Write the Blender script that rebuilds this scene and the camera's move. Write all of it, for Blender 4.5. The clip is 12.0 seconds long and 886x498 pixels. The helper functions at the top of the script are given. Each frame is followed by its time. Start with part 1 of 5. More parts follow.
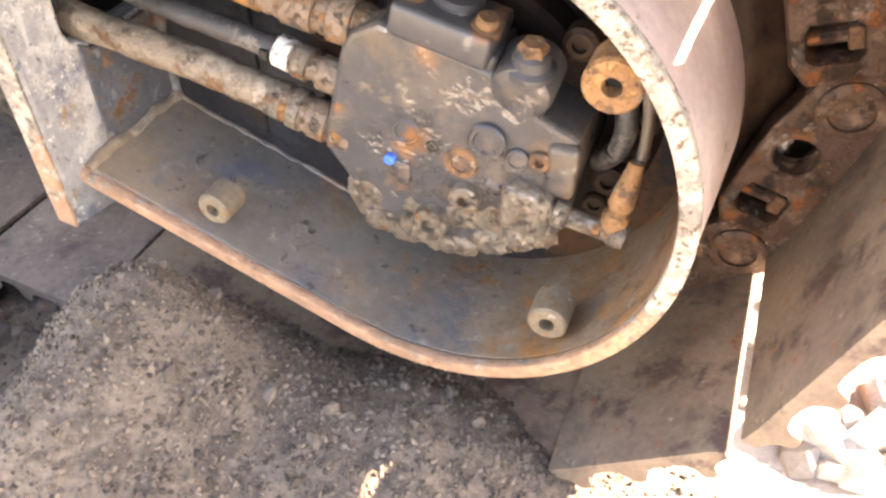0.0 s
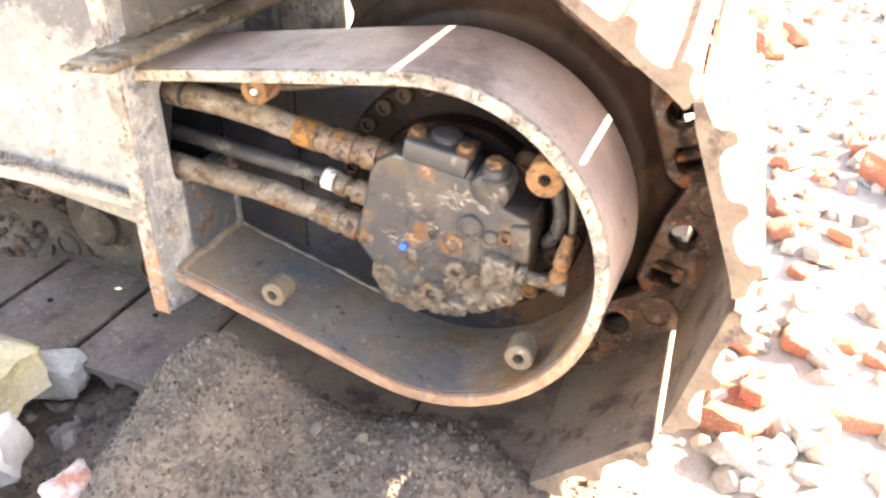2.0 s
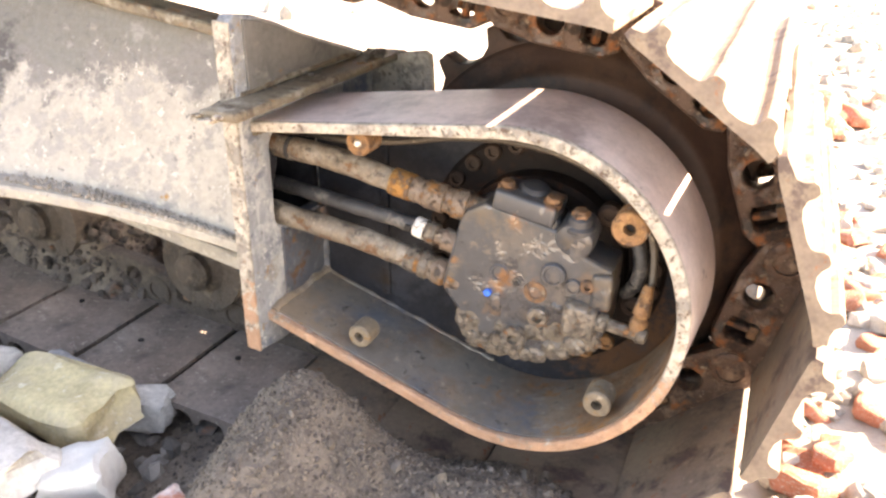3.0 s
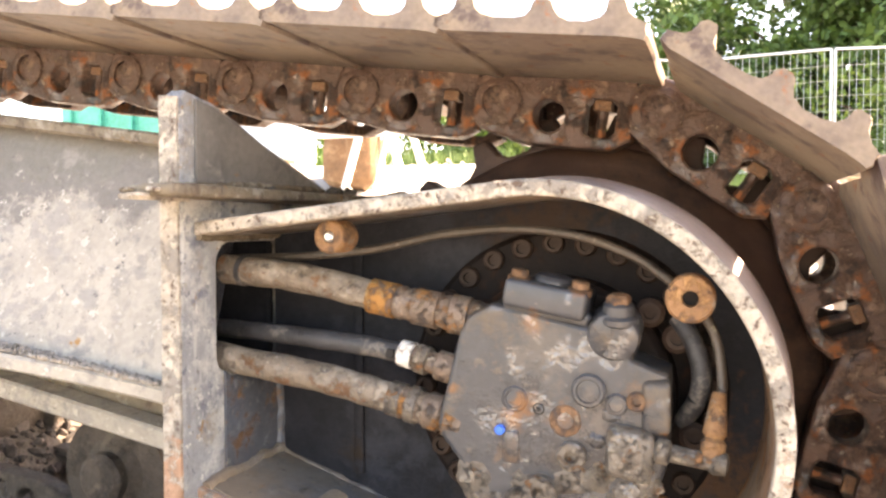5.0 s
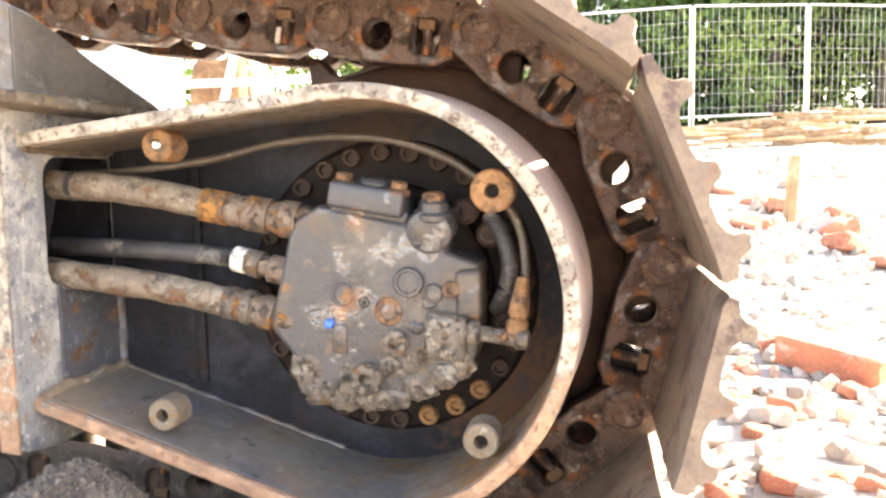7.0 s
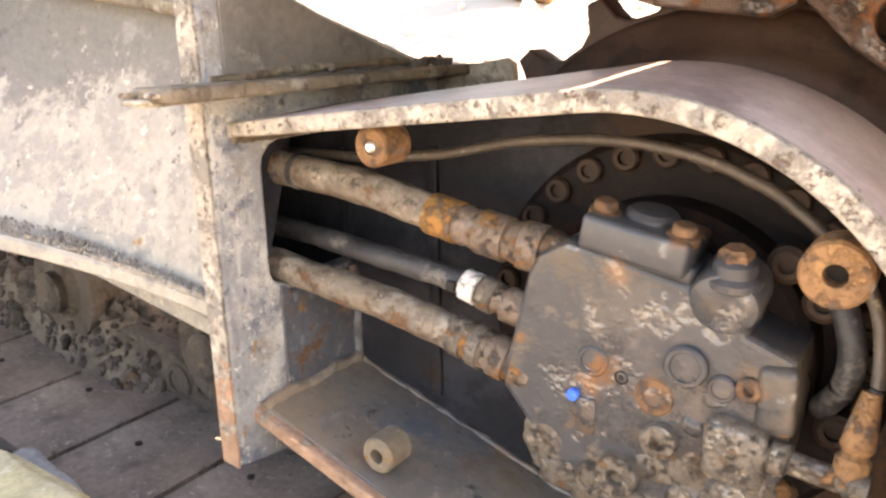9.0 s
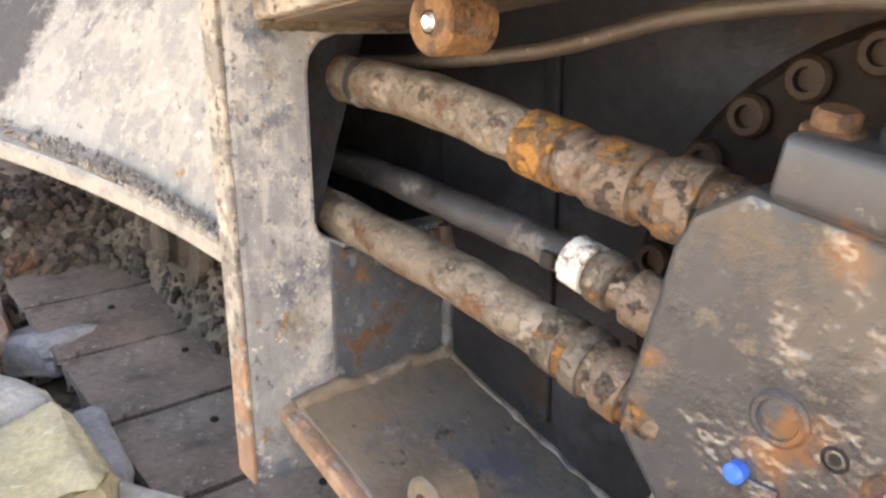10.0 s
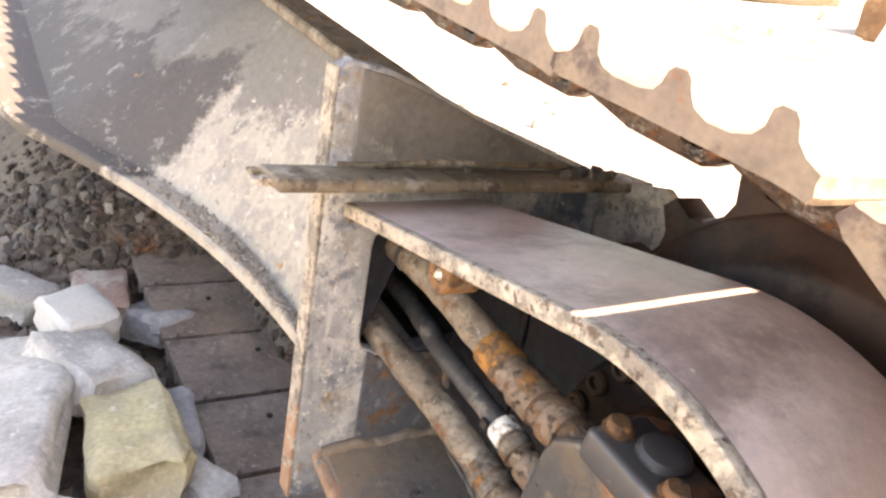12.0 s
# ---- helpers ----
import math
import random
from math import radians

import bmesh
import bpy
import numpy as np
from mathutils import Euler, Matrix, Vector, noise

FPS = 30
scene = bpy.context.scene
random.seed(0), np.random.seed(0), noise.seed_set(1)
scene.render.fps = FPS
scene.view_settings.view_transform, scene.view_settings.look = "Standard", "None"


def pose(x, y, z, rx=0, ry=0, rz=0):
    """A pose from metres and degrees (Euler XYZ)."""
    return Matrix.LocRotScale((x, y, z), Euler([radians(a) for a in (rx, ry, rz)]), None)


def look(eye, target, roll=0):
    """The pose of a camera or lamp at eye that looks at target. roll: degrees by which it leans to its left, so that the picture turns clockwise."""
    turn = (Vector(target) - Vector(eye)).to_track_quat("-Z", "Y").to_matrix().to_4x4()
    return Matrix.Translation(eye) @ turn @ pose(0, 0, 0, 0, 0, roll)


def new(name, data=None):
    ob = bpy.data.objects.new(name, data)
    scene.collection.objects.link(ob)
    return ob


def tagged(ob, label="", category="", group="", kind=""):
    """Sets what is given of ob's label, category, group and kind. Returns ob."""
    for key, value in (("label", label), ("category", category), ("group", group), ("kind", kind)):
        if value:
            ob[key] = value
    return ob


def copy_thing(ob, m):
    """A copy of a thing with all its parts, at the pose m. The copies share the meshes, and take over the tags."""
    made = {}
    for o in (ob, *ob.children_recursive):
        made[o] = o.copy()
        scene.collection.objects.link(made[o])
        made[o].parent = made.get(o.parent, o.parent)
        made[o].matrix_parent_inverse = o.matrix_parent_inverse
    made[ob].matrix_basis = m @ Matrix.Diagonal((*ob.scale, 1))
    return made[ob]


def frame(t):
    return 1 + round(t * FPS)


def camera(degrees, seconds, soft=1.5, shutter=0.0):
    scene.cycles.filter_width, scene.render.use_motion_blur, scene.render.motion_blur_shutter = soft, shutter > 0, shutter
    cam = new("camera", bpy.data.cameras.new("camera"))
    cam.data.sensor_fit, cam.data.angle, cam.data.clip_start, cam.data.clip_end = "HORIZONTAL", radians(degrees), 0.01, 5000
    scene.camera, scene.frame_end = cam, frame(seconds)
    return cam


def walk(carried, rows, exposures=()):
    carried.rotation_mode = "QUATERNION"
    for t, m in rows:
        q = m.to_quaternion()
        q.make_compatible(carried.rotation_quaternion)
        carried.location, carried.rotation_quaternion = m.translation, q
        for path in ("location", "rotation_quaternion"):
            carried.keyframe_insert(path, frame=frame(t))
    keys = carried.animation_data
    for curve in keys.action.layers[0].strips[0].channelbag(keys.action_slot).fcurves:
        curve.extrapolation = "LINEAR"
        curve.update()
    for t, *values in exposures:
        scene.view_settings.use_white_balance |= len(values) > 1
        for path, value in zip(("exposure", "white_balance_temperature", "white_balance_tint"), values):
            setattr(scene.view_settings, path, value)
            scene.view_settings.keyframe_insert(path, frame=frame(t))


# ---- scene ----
cam = camera(60.2, 12.0, soft=2.5)
PATH = [
    (0, (0.216, -0.432, 0.704), (-0.292, 0.917, -0.683), 2.1),
    (0.5, (0.211, -0.446, 0.702), (-0.317, 0.957, -0.622), 0.8),
    (1, (0.182, -0.529, 0.725), (-0.191, 1.007, -0.501), 0.8),
    (1.5, (0.206, -0.607, 0.757), (-0.153, 1.01, -0.364), 1.8),
    (2, (0.303, -0.705, 0.786), (-0.27, 0.915, -0.239), 0.6),
    (2.5, (0.314, -0.77, 0.818), (-0.35, 0.842, -0.162), 1.7),
    (2.7, (0.306, -0.798, 0.81), (-0.377, 0.835, -0.121), 1.5),
    (4.3, (0.169, -0.635, 0.539), (-0.619, 1.173, 0.208), -1.7),
    (4.5, (0.177, -0.633, 0.519), (-0.579, 1.204, 0.289), -0.9),
    (5, (0.185, -0.667, 0.509), (-0.491, 1.214, 0.444), -0.2),
    (5.5, (0.187, -0.697, 0.503), (-0.386, 1.219, 0.47), -0.5),
    (6, (0.214, -0.704, 0.482), (-0.264, 1.235, 0.372), -1.3),
    (6.5, (0.249, -0.703, 0.464), (-0.15, 1.249, 0.294), -1.1),
    (6.7, (0.253, -0.703, 0.457), (-0.121, 1.254, 0.288), -1.3),
    (8.3, (0.261, -0.598, 0.478), (-0.491, 1.21, 0.071), -0.2),
    (8.5, (0.264, -0.555, 0.536), (-0.605, 1.189, 0.086), -1.1),
    (9, (0.214, -0.465, 0.582), (-0.877, 1.121, 0.04), -1.2),
    (9.5, (0.159, -0.34, 0.559), (-1.051, 1.119, -0.076), -0.9),
    (10, (0.128, -0.247, 0.495), (-1.336, 0.994, -0.065), -0.2),
    (10.5, (0.13, -0.221, 0.48), (-1.479, 0.886, 0.05), -1.8),
    (11, (0.165, -0.235, 0.525), (-1.409, 0.916, 0.081), -1.6),
    (11.5, (0.234, -0.247, 0.62), (-1.309, 0.899, 0.066), -0.4),
    (12, (0.304, -0.329, 0.716), (-1.256, 0.745, 0.074), 9.9),
]
walk(cam, [(t, look(eye, target, roll)) for t, eye, target, roll in PATH], exposures=[(0, 3.63, 10000, 24), (1.4, 3.72, 9600, 22), (2.5, 3.35, 9400, 21), (4.4, 3.05, 9200, 22), (6.5, 3.33, 8900, 19), (8.5, 3.2, 9700, 23), (9.5, 3.1, 9600, 22), (10.5, 3.14, 9400, 19), (11.5, 3.36, 9700, 21), (12, 3.0, 9700, 23)])

# ---- light ----
SUN = Vector((1.28, 0.70, 1.08)).normalized()
world = bpy.data.worlds.new("sky")
scene.world = world
world.use_nodes = True
wn = world.node_tree
sky = wn.nodes.new("ShaderNodeTexSky")
sky.sky_type = 'NISHITA'
sky.sun_disc = False
sky.sun_elevation = math.asin(SUN.z)
sky.sun_rotation = math.atan2(SUN.x, SUN.y)
wn.links.new(sky.outputs[0], wn.nodes["Background"].inputs[0])
wn.nodes["Background"].inputs[1].default_value = 0.12
sun = new("sun", bpy.data.lights.new("sun", "SUN"))
sun.data.energy = 4.5
sun.data.angle = radians(0.5)
sun.data.color = (1.0, 0.95, 0.87)
sun.matrix_world = look(SUN * 30, (0, 0, 0))


# ---- materials ----
def surface(name, base, layers=(), rough=0.7, metal=0.0, bump=0.3, bump_scale=60.0, vary=0.25, vary_scale=14.0, per_piece=0.0, coat=0.0, spec=0.5, grain=1.0, streaks=(), stains=()):
    """Base colour with grain, then layers (colour, scale, threshold, softness, roughness[, axis, low, high]) of wear or
    painted shade.
    """
    m = bpy.data.materials.new(name)
    m.use_nodes = True
    nt = m.node_tree
    b = nt.nodes["Principled BSDF"]

    def node(kind, **kw):
        n = nt.nodes.new(kind)
        for k, v in kw.items():
            n.inputs[k].default_value = v
        return n

    def math_(op, a, c):
        n = nt.nodes.new("ShaderNodeMath")
        n.operation = op
        for sock, v in zip(n.inputs, (a, c)):
            if isinstance(v, (int, float)):
                sock.default_value = v
            else:
                nt.links.new(v, sock)
        return n.outputs[0]

    co = nt.nodes.new("ShaderNodeTexCoord").outputs["Object"]
    xyz = nt.nodes.new("ShaderNodeSeparateXYZ")
    nt.links.new(co, xyz.inputs[0])

    def noise_at(scale, detail=6.0, seed=0.0, crinkle=0.62):
        n = nt.nodes.new("ShaderNodeTexNoise")
        n.noise_dimensions = '4D'
        n.inputs["Scale"].default_value = scale
        n.inputs["Detail"].default_value = detail
        n.inputs["Roughness"].default_value = crinkle
        n.inputs["W"].default_value = seed
        nt.links.new(co, n.inputs["Vector"])
        return n.outputs["Fac"]

    def mix(fac, a, c, blend="MIX"):
        n = nt.nodes.new("ShaderNodeMix")
        n.data_type = "RGBA"
        n.blend_type = blend
        for sock, v in ((n.inputs[0], fac), (n.inputs[6], a), (n.inputs[7], c)):
            if isinstance(v, (int, float)):
                sock.default_value = v
            elif isinstance(v, tuple):
                sock.default_value = (*v, 1)
            else:
                nt.links.new(v, sock)
        return n.outputs[2]

    def ramp(v, lo, hi):
        n = nt.nodes.new("ShaderNodeMapRange")
        n.interpolation_type = "SMOOTHSTEP"
        nt.links.new(v, n.inputs[0])
        n.inputs[1].default_value, n.inputs[2].default_value = lo, hi
        return n.outputs[0]

    seed = len(bpy.data.materials) * 3.7
    coarse, fine = noise_at(vary_scale, 5, seed), noise_at(vary_scale * 9, 4, seed + 1)
    shade = math_("ADD", math_("MULTIPLY", coarse, 1.1), math_("MULTIPLY", fine, 0.9))
    dark = tuple(c * (1 - vary) for c in base)
    light = tuple(min(1, c * (1 + vary)) for c in base)
    colour = mix(ramp(shade, 0.7, 1.3), dark, light)
    if per_piece:
        info = nt.nodes.new("ShaderNodeObjectInfo").outputs["Random"]
        isl = nt.nodes.new("ShaderNodeNewGeometry").outputs["Random Per Island"]
        r = math_("FRACT", math_("ADD", info, isl), 0)
        k = math_("ADD", math_("MULTIPLY", r, per_piece * 2), 1 - per_piece)
        comb = nt.nodes.new("ShaderNodeCombineColor")
        for s_ in comb.inputs:
            nt.links.new(k, s_)
        colour = mix(1.0, colour, comb.outputs[0], "MULTIPLY")
    for j, (c, stretch, lo, hi, amount) in enumerate(streaks):
        mp = nt.nodes.new("ShaderNodeMapping")
        mp.inputs["Scale"].default_value = stretch
        nt.links.new(co, mp.inputs["Vector"])
        n = nt.nodes.new("ShaderNodeTexNoise")
        n.noise_dimensions = '4D'
        n.inputs["Scale"].default_value, n.inputs["Detail"].default_value, n.inputs["W"].default_value = 1.0, 6.0, seed + 40 + j
        nt.links.new(mp.outputs[0], n.inputs["Vector"])
        colour = mix(math_("MULTIPLY", ramp(n.outputs["Fac"], lo, hi), amount), colour, c)
    for c, (sx, sz), reach, amount in stains:
        dx, dz = math_("SUBTRACT", xyz.outputs["X"], sx), math_("SUBTRACT", xyz.outputs["Z"], sz)
        far = math_("DIVIDE", math_("SQRT", math_("ADD", math_("MULTIPLY", dx, dx), math_("MULTIPLY", dz, dz)), 0), reach)
        near_ = math_("ADD", math_("SUBTRACT", 1.0, far), math_("MULTIPLY", math_("SUBTRACT", noise_at(70.0, 5, seed + 50 + sx * 90), 0.5), 2.4))
        colour = mix(math_("MULTIPLY", ramp(near_, 0.1, 0.7), amount), colour, c)
    rg = rough
    height = math_("ADD", math_("MULTIPLY", fine, grain), math_("MULTIPLY", noise_at(bump_scale, 8, seed + 2), 0.8 * min(1.0, grain * 1.6)))
    for j, (c, scale, thr, softness, r2, *grad) in enumerate(layers):
        f = noise_at(scale, 8, seed + 5 + j * 2.3, 0.7)
        if grad:
            axis, lo, hi, amount = grad
            g = ramp(xyz.outputs["XYZ".index(axis)], lo, hi)
            f = math_("ADD", f, math_("MULTIPLY", math_("SUBTRACT", g, 0.5), amount))
        f = ramp(f, thr - softness, thr + softness)
        tint = mix(fine, tuple(v * 0.72 for v in c), tuple(min(1, v * 1.28) for v in c))
        colour = mix(f, colour, tint)
        mr = nt.nodes.new("ShaderNodeMix")
        mr.inputs[3].default_value = r2
        if isinstance(rg, float):
            mr.inputs[2].default_value = rg
        else:
            nt.links.new(rg, mr.inputs[2])
        nt.links.new(f, mr.inputs[0])
        rg = mr.outputs[0]
        height = math_("ADD", height, math_("MULTIPLY", f, 0.45))
    nt.links.new(colour, b.inputs["Base Color"])
    if isinstance(rg, float):
        b.inputs["Roughness"].default_value = rg
    else:
        nt.links.new(rg, b.inputs["Roughness"])
    b.inputs["Metallic"].default_value = metal
    b.inputs["Coat Weight"].default_value, b.inputs["Coat Roughness"].default_value = coat, 0.045
    b.inputs["Specular IOR Level"].default_value = spec
    bp = nt.nodes.new("ShaderNodeBump")
    bp.inputs["Strength"].default_value = bump
    bp.inputs["Distance"].default_value = 0.004
    nt.links.new(height, bp.inputs["Height"])
    nt.links.new(bp.outputs[0], b.inputs["Normal"])
    if coat:
        wet = nt.nodes.new("ShaderNodeBump")
        wet.inputs["Strength"].default_value, wet.inputs["Distance"].default_value = 1.0, 0.007
        patch = ramp(noise_at(34.0, 4, seed + 31), 0.54, 0.61)
        nt.links.new(noise_at(85.0, 2.0, seed + 30), wet.inputs["Height"])
        nt.links.new(math_("MULTIPLY", patch, coat), b.inputs["Coat Weight"])
        b.inputs["Coat IOR"].default_value = 1.75
        nt.links.new(wet.outputs[0], b.inputs["Coat Normal"])
    return m


RUST = (0.28, 0.11, 0.035)
M_CHAIN = surface("rusty_chain_steel", (0.098, 0.055, 0.038), [((0.24, 0.155, 0.11), 34, 0.54, 0.05, 0.6), ((0.34, 0.125, 0.048), 24, 0.575, 0.045, 0.8), ((0.04, 0.028, 0.024), 30, 0.565, 0.05, 0.35), ((0.40, 0.30, 0.22), 90, 0.61, 0.03, 0.5)], 0.44, 0.3, 0.7, 120, coat=0.5, grain=0.6)
M_SHOE = surface("shoe_steel", (0.178, 0.135, 0.108), [((0.27, 0.21, 0.155), 9, 0.53, 0.1, 0.75), ((0.095, 0.066, 0.058), 16, 0.565, 0.06, 0.6), ((0.28, 0.11, 0.05), 30, 0.62, 0.04, 0.8), ((0.31, 0.25, 0.20), 60, 0.63, 0.03, 0.7)], 0.55, 0.15, 0.3, 90, grain=0.5)
M_GUARD = surface("guard_worn_paint", (0.50, 0.39, 0.355), [((0.62, 0.51, 0.47), 6, 0.53, 0.10, 0.5), ((0.30, 0.23, 0.205), 7, 0.58, 0.08, 0.4), ((0.17, 0.12, 0.11), 26, 0.66, 0.04, 0.45), ((0.66, 0.58, 0.54), 60, 0.66, 0.03, 0.6)], 0.34, 0.1, 0.25, 90, 0.14, grain=0.3, streaks=[((0.22, 0.165, 0.15), (6, 60, 6), 0.55, 0.75, 0.55), ((0.63, 0.54, 0.50), (5, 120, 5), 0.58, 0.74, 0.45)])
M_INNER = surface("guard_inner_paint", (0.175, 0.155, 0.135), [((0.25, 0.185, 0.13), 7, 0.50, 0.10, 0.7), ((0.115, 0.125, 0.145), 9, 0.57, 0.07, 0.32), ((0.21, 0.12, 0.07), 8, 0.56, 0.09, 0.7, "X", -0.10, 0.18, 0.16), ((0.32, 0.15, 0.055), 22, 0.60, 0.06, 0.8, "X", -0.10, 0.20, 0.10), ((0.31, 0.265, 0.21), 48, 0.62, 0.05, 0.8), ((0.055, 0.043, 0.036), 40, 0.62, 0.04, 0.5)], 0.34, 0.1, 0.35, 90, 0.2, 6, coat=0.5, grain=0.35)
M_EDGE = surface("rim_edge_worn", (0.46, 0.40, 0.33), [((0.25, 0.22, 0.19), 30, 0.53, 0.05, 0.7), ((0.16, 0.11, 0.085), 110, 0.58, 0.03, 0.8), ((0.60, 0.54, 0.44), 80, 0.58, 0.04, 0.7), ((0.48, 0.28, 0.18), 50, 0.56, 0.06, 0.8, "Z", 0.42, 0.18, 0.32)], 0.7, 0.0, 0.8, 170, grain=0.6)
# The X layer paints the shade on the side plate's far end.
M_PALE = surface("pale_frame_paint_and_shade", (0.38, 0.342, 0.29), [((0.31, 0.285, 0.255), 26, 0.545, 0.03, 0.7), ((0.19, 0.175, 0.16), 8, 0.55, 0.035, 0.75, "Z", 0.44, 0.58, 0.30), ((0.52, 0.48, 0.42), 60, 0.60, 0.03, 0.7), ((0.085, 0.076, 0.069), 5, 0.60, 0.035, 0.7, "X", -0.60, -0.86, 0.6), ((0.175, 0.165, 0.145), 6, 0.575, 0.04, 0.7, "Z", 0.46, 0.62, 0.30), ((0.15, 0.14, 0.135), 70, 0.625, 0.025, 0.8), ((0.25, 0.235, 0.215), 26, 0.60, 0.05, 0.7), ((0.34, 0.19, 0.08), 34, 0.68, 0.03, 0.8)], 0.6, 0.0, 0.4, 120, 0.14, grain=0.45)
M_POST = surface("end_plate_paint", (0.285, 0.29, 0.295), [((0.47, 0.46, 0.435), 18, 0.535, 0.05, 0.7), ((0.15, 0.165, 0.195), 20, 0.565, 0.04, 0.45), ((0.13, 0.14, 0.165), 60, 0.60, 0.03, 0.45), ((0.60, 0.58, 0.54), 90, 0.60, 0.03, 0.6), ((0.30, 0.255, 0.20), 12, 0.60, 0.06, 0.75), ((0.11, 0.09, 0.08), 130, 0.63, 0.03, 0.7), ((0.32, 0.18, 0.07), 34, 0.635, 0.03, 0.8)], 0.55, 0.05, 0.5, 140, 0.18, grain=0.45, streaks=[((0.17, 0.175, 0.19), (70, 70, 9), 0.54, 0.70, 0.7), ((0.56, 0.54, 0.50), (110, 110, 12), 0.57, 0.70, 0.6)])
M_PLATE = surface("end_plate_lower", (0.085, 0.094, 0.110), [((0.19, 0.20, 0.21), 55, 0.60, 0.02, 0.6), ((0.28, 0.135, 0.045), 12, 0.60, 0.05, 0.85), ((0.14, 0.075, 0.04), 30, 0.58, 0.05, 0.8), ((0.30, 0.25, 0.18), 90, 0.63, 0.03, 0.7)], 0.36, 0.1, 0.4, 120, grain=0.4, coat=0.4, streaks=[((0.24, 0.125, 0.05), (45, 45, 7), 0.58, 0.72, 0.5)])
M_GUSSET = surface("gusset_grey_paint", (0.125, 0.118, 0.108), [((0.17, 0.16, 0.145), 8, 0.54, 0.08, 0.6), ((0.24, 0.225, 0.19), 30, 0.62, 0.04, 0.7), ((0.085, 0.082, 0.08), 14, 0.58, 0.06, 0.5), ((0.24, 0.13, 0.06), 26, 0.66, 0.03, 0.8)], 0.5, 0.05, 0.4, 110, grain=0.4)
# Back plate steel, also used for sheets that stand in for inner shade.
M_DARK = surface("dark_plate_and_shade", (0.0175, 0.0185, 0.023), [((0.036, 0.026, 0.019), 9, 0.61, 0.07, 0.8), ((0.030, 0.033, 0.042), 14, 0.56, 0.07, 0.5)], 0.55, 0.0, 0.3, 90, spec=0.15, stains=[((0.085, 0.042, 0.022), (0.15, 0.23), 0.13, 0.9), ((0.05, 0.03, 0.02), (0.02, 0.49), 0.10, 0.8)])
M_FLANGE = surface("frame_flange_rust", (0.165, 0.13, 0.09), [((0.29, 0.26, 0.21), 30, 0.565, 0.05, 0.7), ((0.09, 0.065, 0.045), 36, 0.565, 0.04, 0.7), ((0.28, 0.14, 0.05), 26, 0.62, 0.04, 0.8)], 0.6, 0.0, 0.5, 110, grain=0.6)
M_MOTOR = surface("oily_motor_paint", (0.062, 0.064, 0.070), [((0.05, 0.05, 0.054), 9, 0.55, 0.06, 0.25), ((0.115, 0.09, 0.068), 11, 0.60, 0.06, 0.5), ((0.17, 0.135, 0.10), 26, 0.62, 0.05, 0.6), ((0.22, 0.17, 0.125), 30, 0.60, 0.05, 0.6, "Z", 0.30, 0.22, 0.30), ((0.33, 0.135, 0.035), 26, 0.655, 0.03, 0.7), ((0.20, 0.175, 0.145), 80, 0.68, 0.03, 0.5)], 0.36, 0.1, 0.3, 45, 0.14, 9, coat=1.0, grain=0.15, stains=[((0.21, 0.095, 0.04), (0.017, 0.339), 0.020, 0.9), ((0.21, 0.095, 0.04), (0.004, 0.320), 0.016, 0.85), ((0.21, 0.095, 0.04), (0.053, 0.327), 0.024, 0.7), ((0.21, 0.095, 0.04), (-0.056, 0.350), 0.009, 1.0), ((0.21, 0.095, 0.04), (0.022, 0.417), 0.016, 0.8), ((0.15, 0.12, 0.095), (0.03, 0.385), 0.045, 0.4), ((0.21, 0.095, 0.04), (0.118, 0.352), 0.018, 0.8), ((0.22, 0.13, 0.07), (0.0, 0.290), 0.018, 0.7), ((0.19, 0.15, 0.12), (0.085, 0.325), 0.04, 0.6), ((0.21, 0.095, 0.04), (0.072, 0.452), 0.016, 0.8)])
M_CRUST = surface("muddy_crusted_metal", (0.14, 0.115, 0.092), [((0.27, 0.225, 0.175), 70, 0.57, 0.05, 0.5), ((0.06, 0.05, 0.043), 80, 0.57, 0.04, 0.35), ((0.24, 0.11, 0.045), 50, 0.59, 0.04, 0.8)], 0.38, 0.1, 0.9, 110, coat=1.0, grain=0.6)
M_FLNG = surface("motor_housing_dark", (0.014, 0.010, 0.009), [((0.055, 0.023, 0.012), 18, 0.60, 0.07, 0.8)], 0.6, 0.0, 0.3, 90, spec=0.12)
M_HUB = surface("sprocket_hub_rust", (0.055, 0.029, 0.021), [((0.085, 0.046, 0.031), 5, 0.54, 0.12, 0.6), ((0.018, 0.013, 0.011), 9, 0.57, 0.08, 0.5), ((0.11, 0.05, 0.022), 24, 0.66, 0.05, 0.7)], 0.5, 0.1, 0.35, 70, 0.2, 6, spec=0.3, grain=0.3)
M_BOLT = surface("rusty_bolt", (0.19, 0.10, 0.052), [((0.075, 0.05, 0.04), 60, 0.53, 0.06, 0.5), ((0.32, 0.24, 0.17), 80, 0.62, 0.05, 0.5)], 0.55, 0.2, 0.6, 160, coat=0.3)
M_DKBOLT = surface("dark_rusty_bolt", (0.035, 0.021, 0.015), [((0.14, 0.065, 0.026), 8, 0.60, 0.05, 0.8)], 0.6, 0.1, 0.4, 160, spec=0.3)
M_DUSTY = surface("dust_covered_shoe", (0.20, 0.165, 0.143), [((0.28, 0.235, 0.205), 12, 0.54, 0.1, 0.85), ((0.12, 0.10, 0.09), 18, 0.565, 0.06, 0.7), ((0.36, 0.33, 0.29), 90, 0.61, 0.03, 0.85), ((0.07, 0.058, 0.05), 30, 0.62, 0.03, 0.6)], 0.7, 0.05, 0.3, 90, grain=0.5)
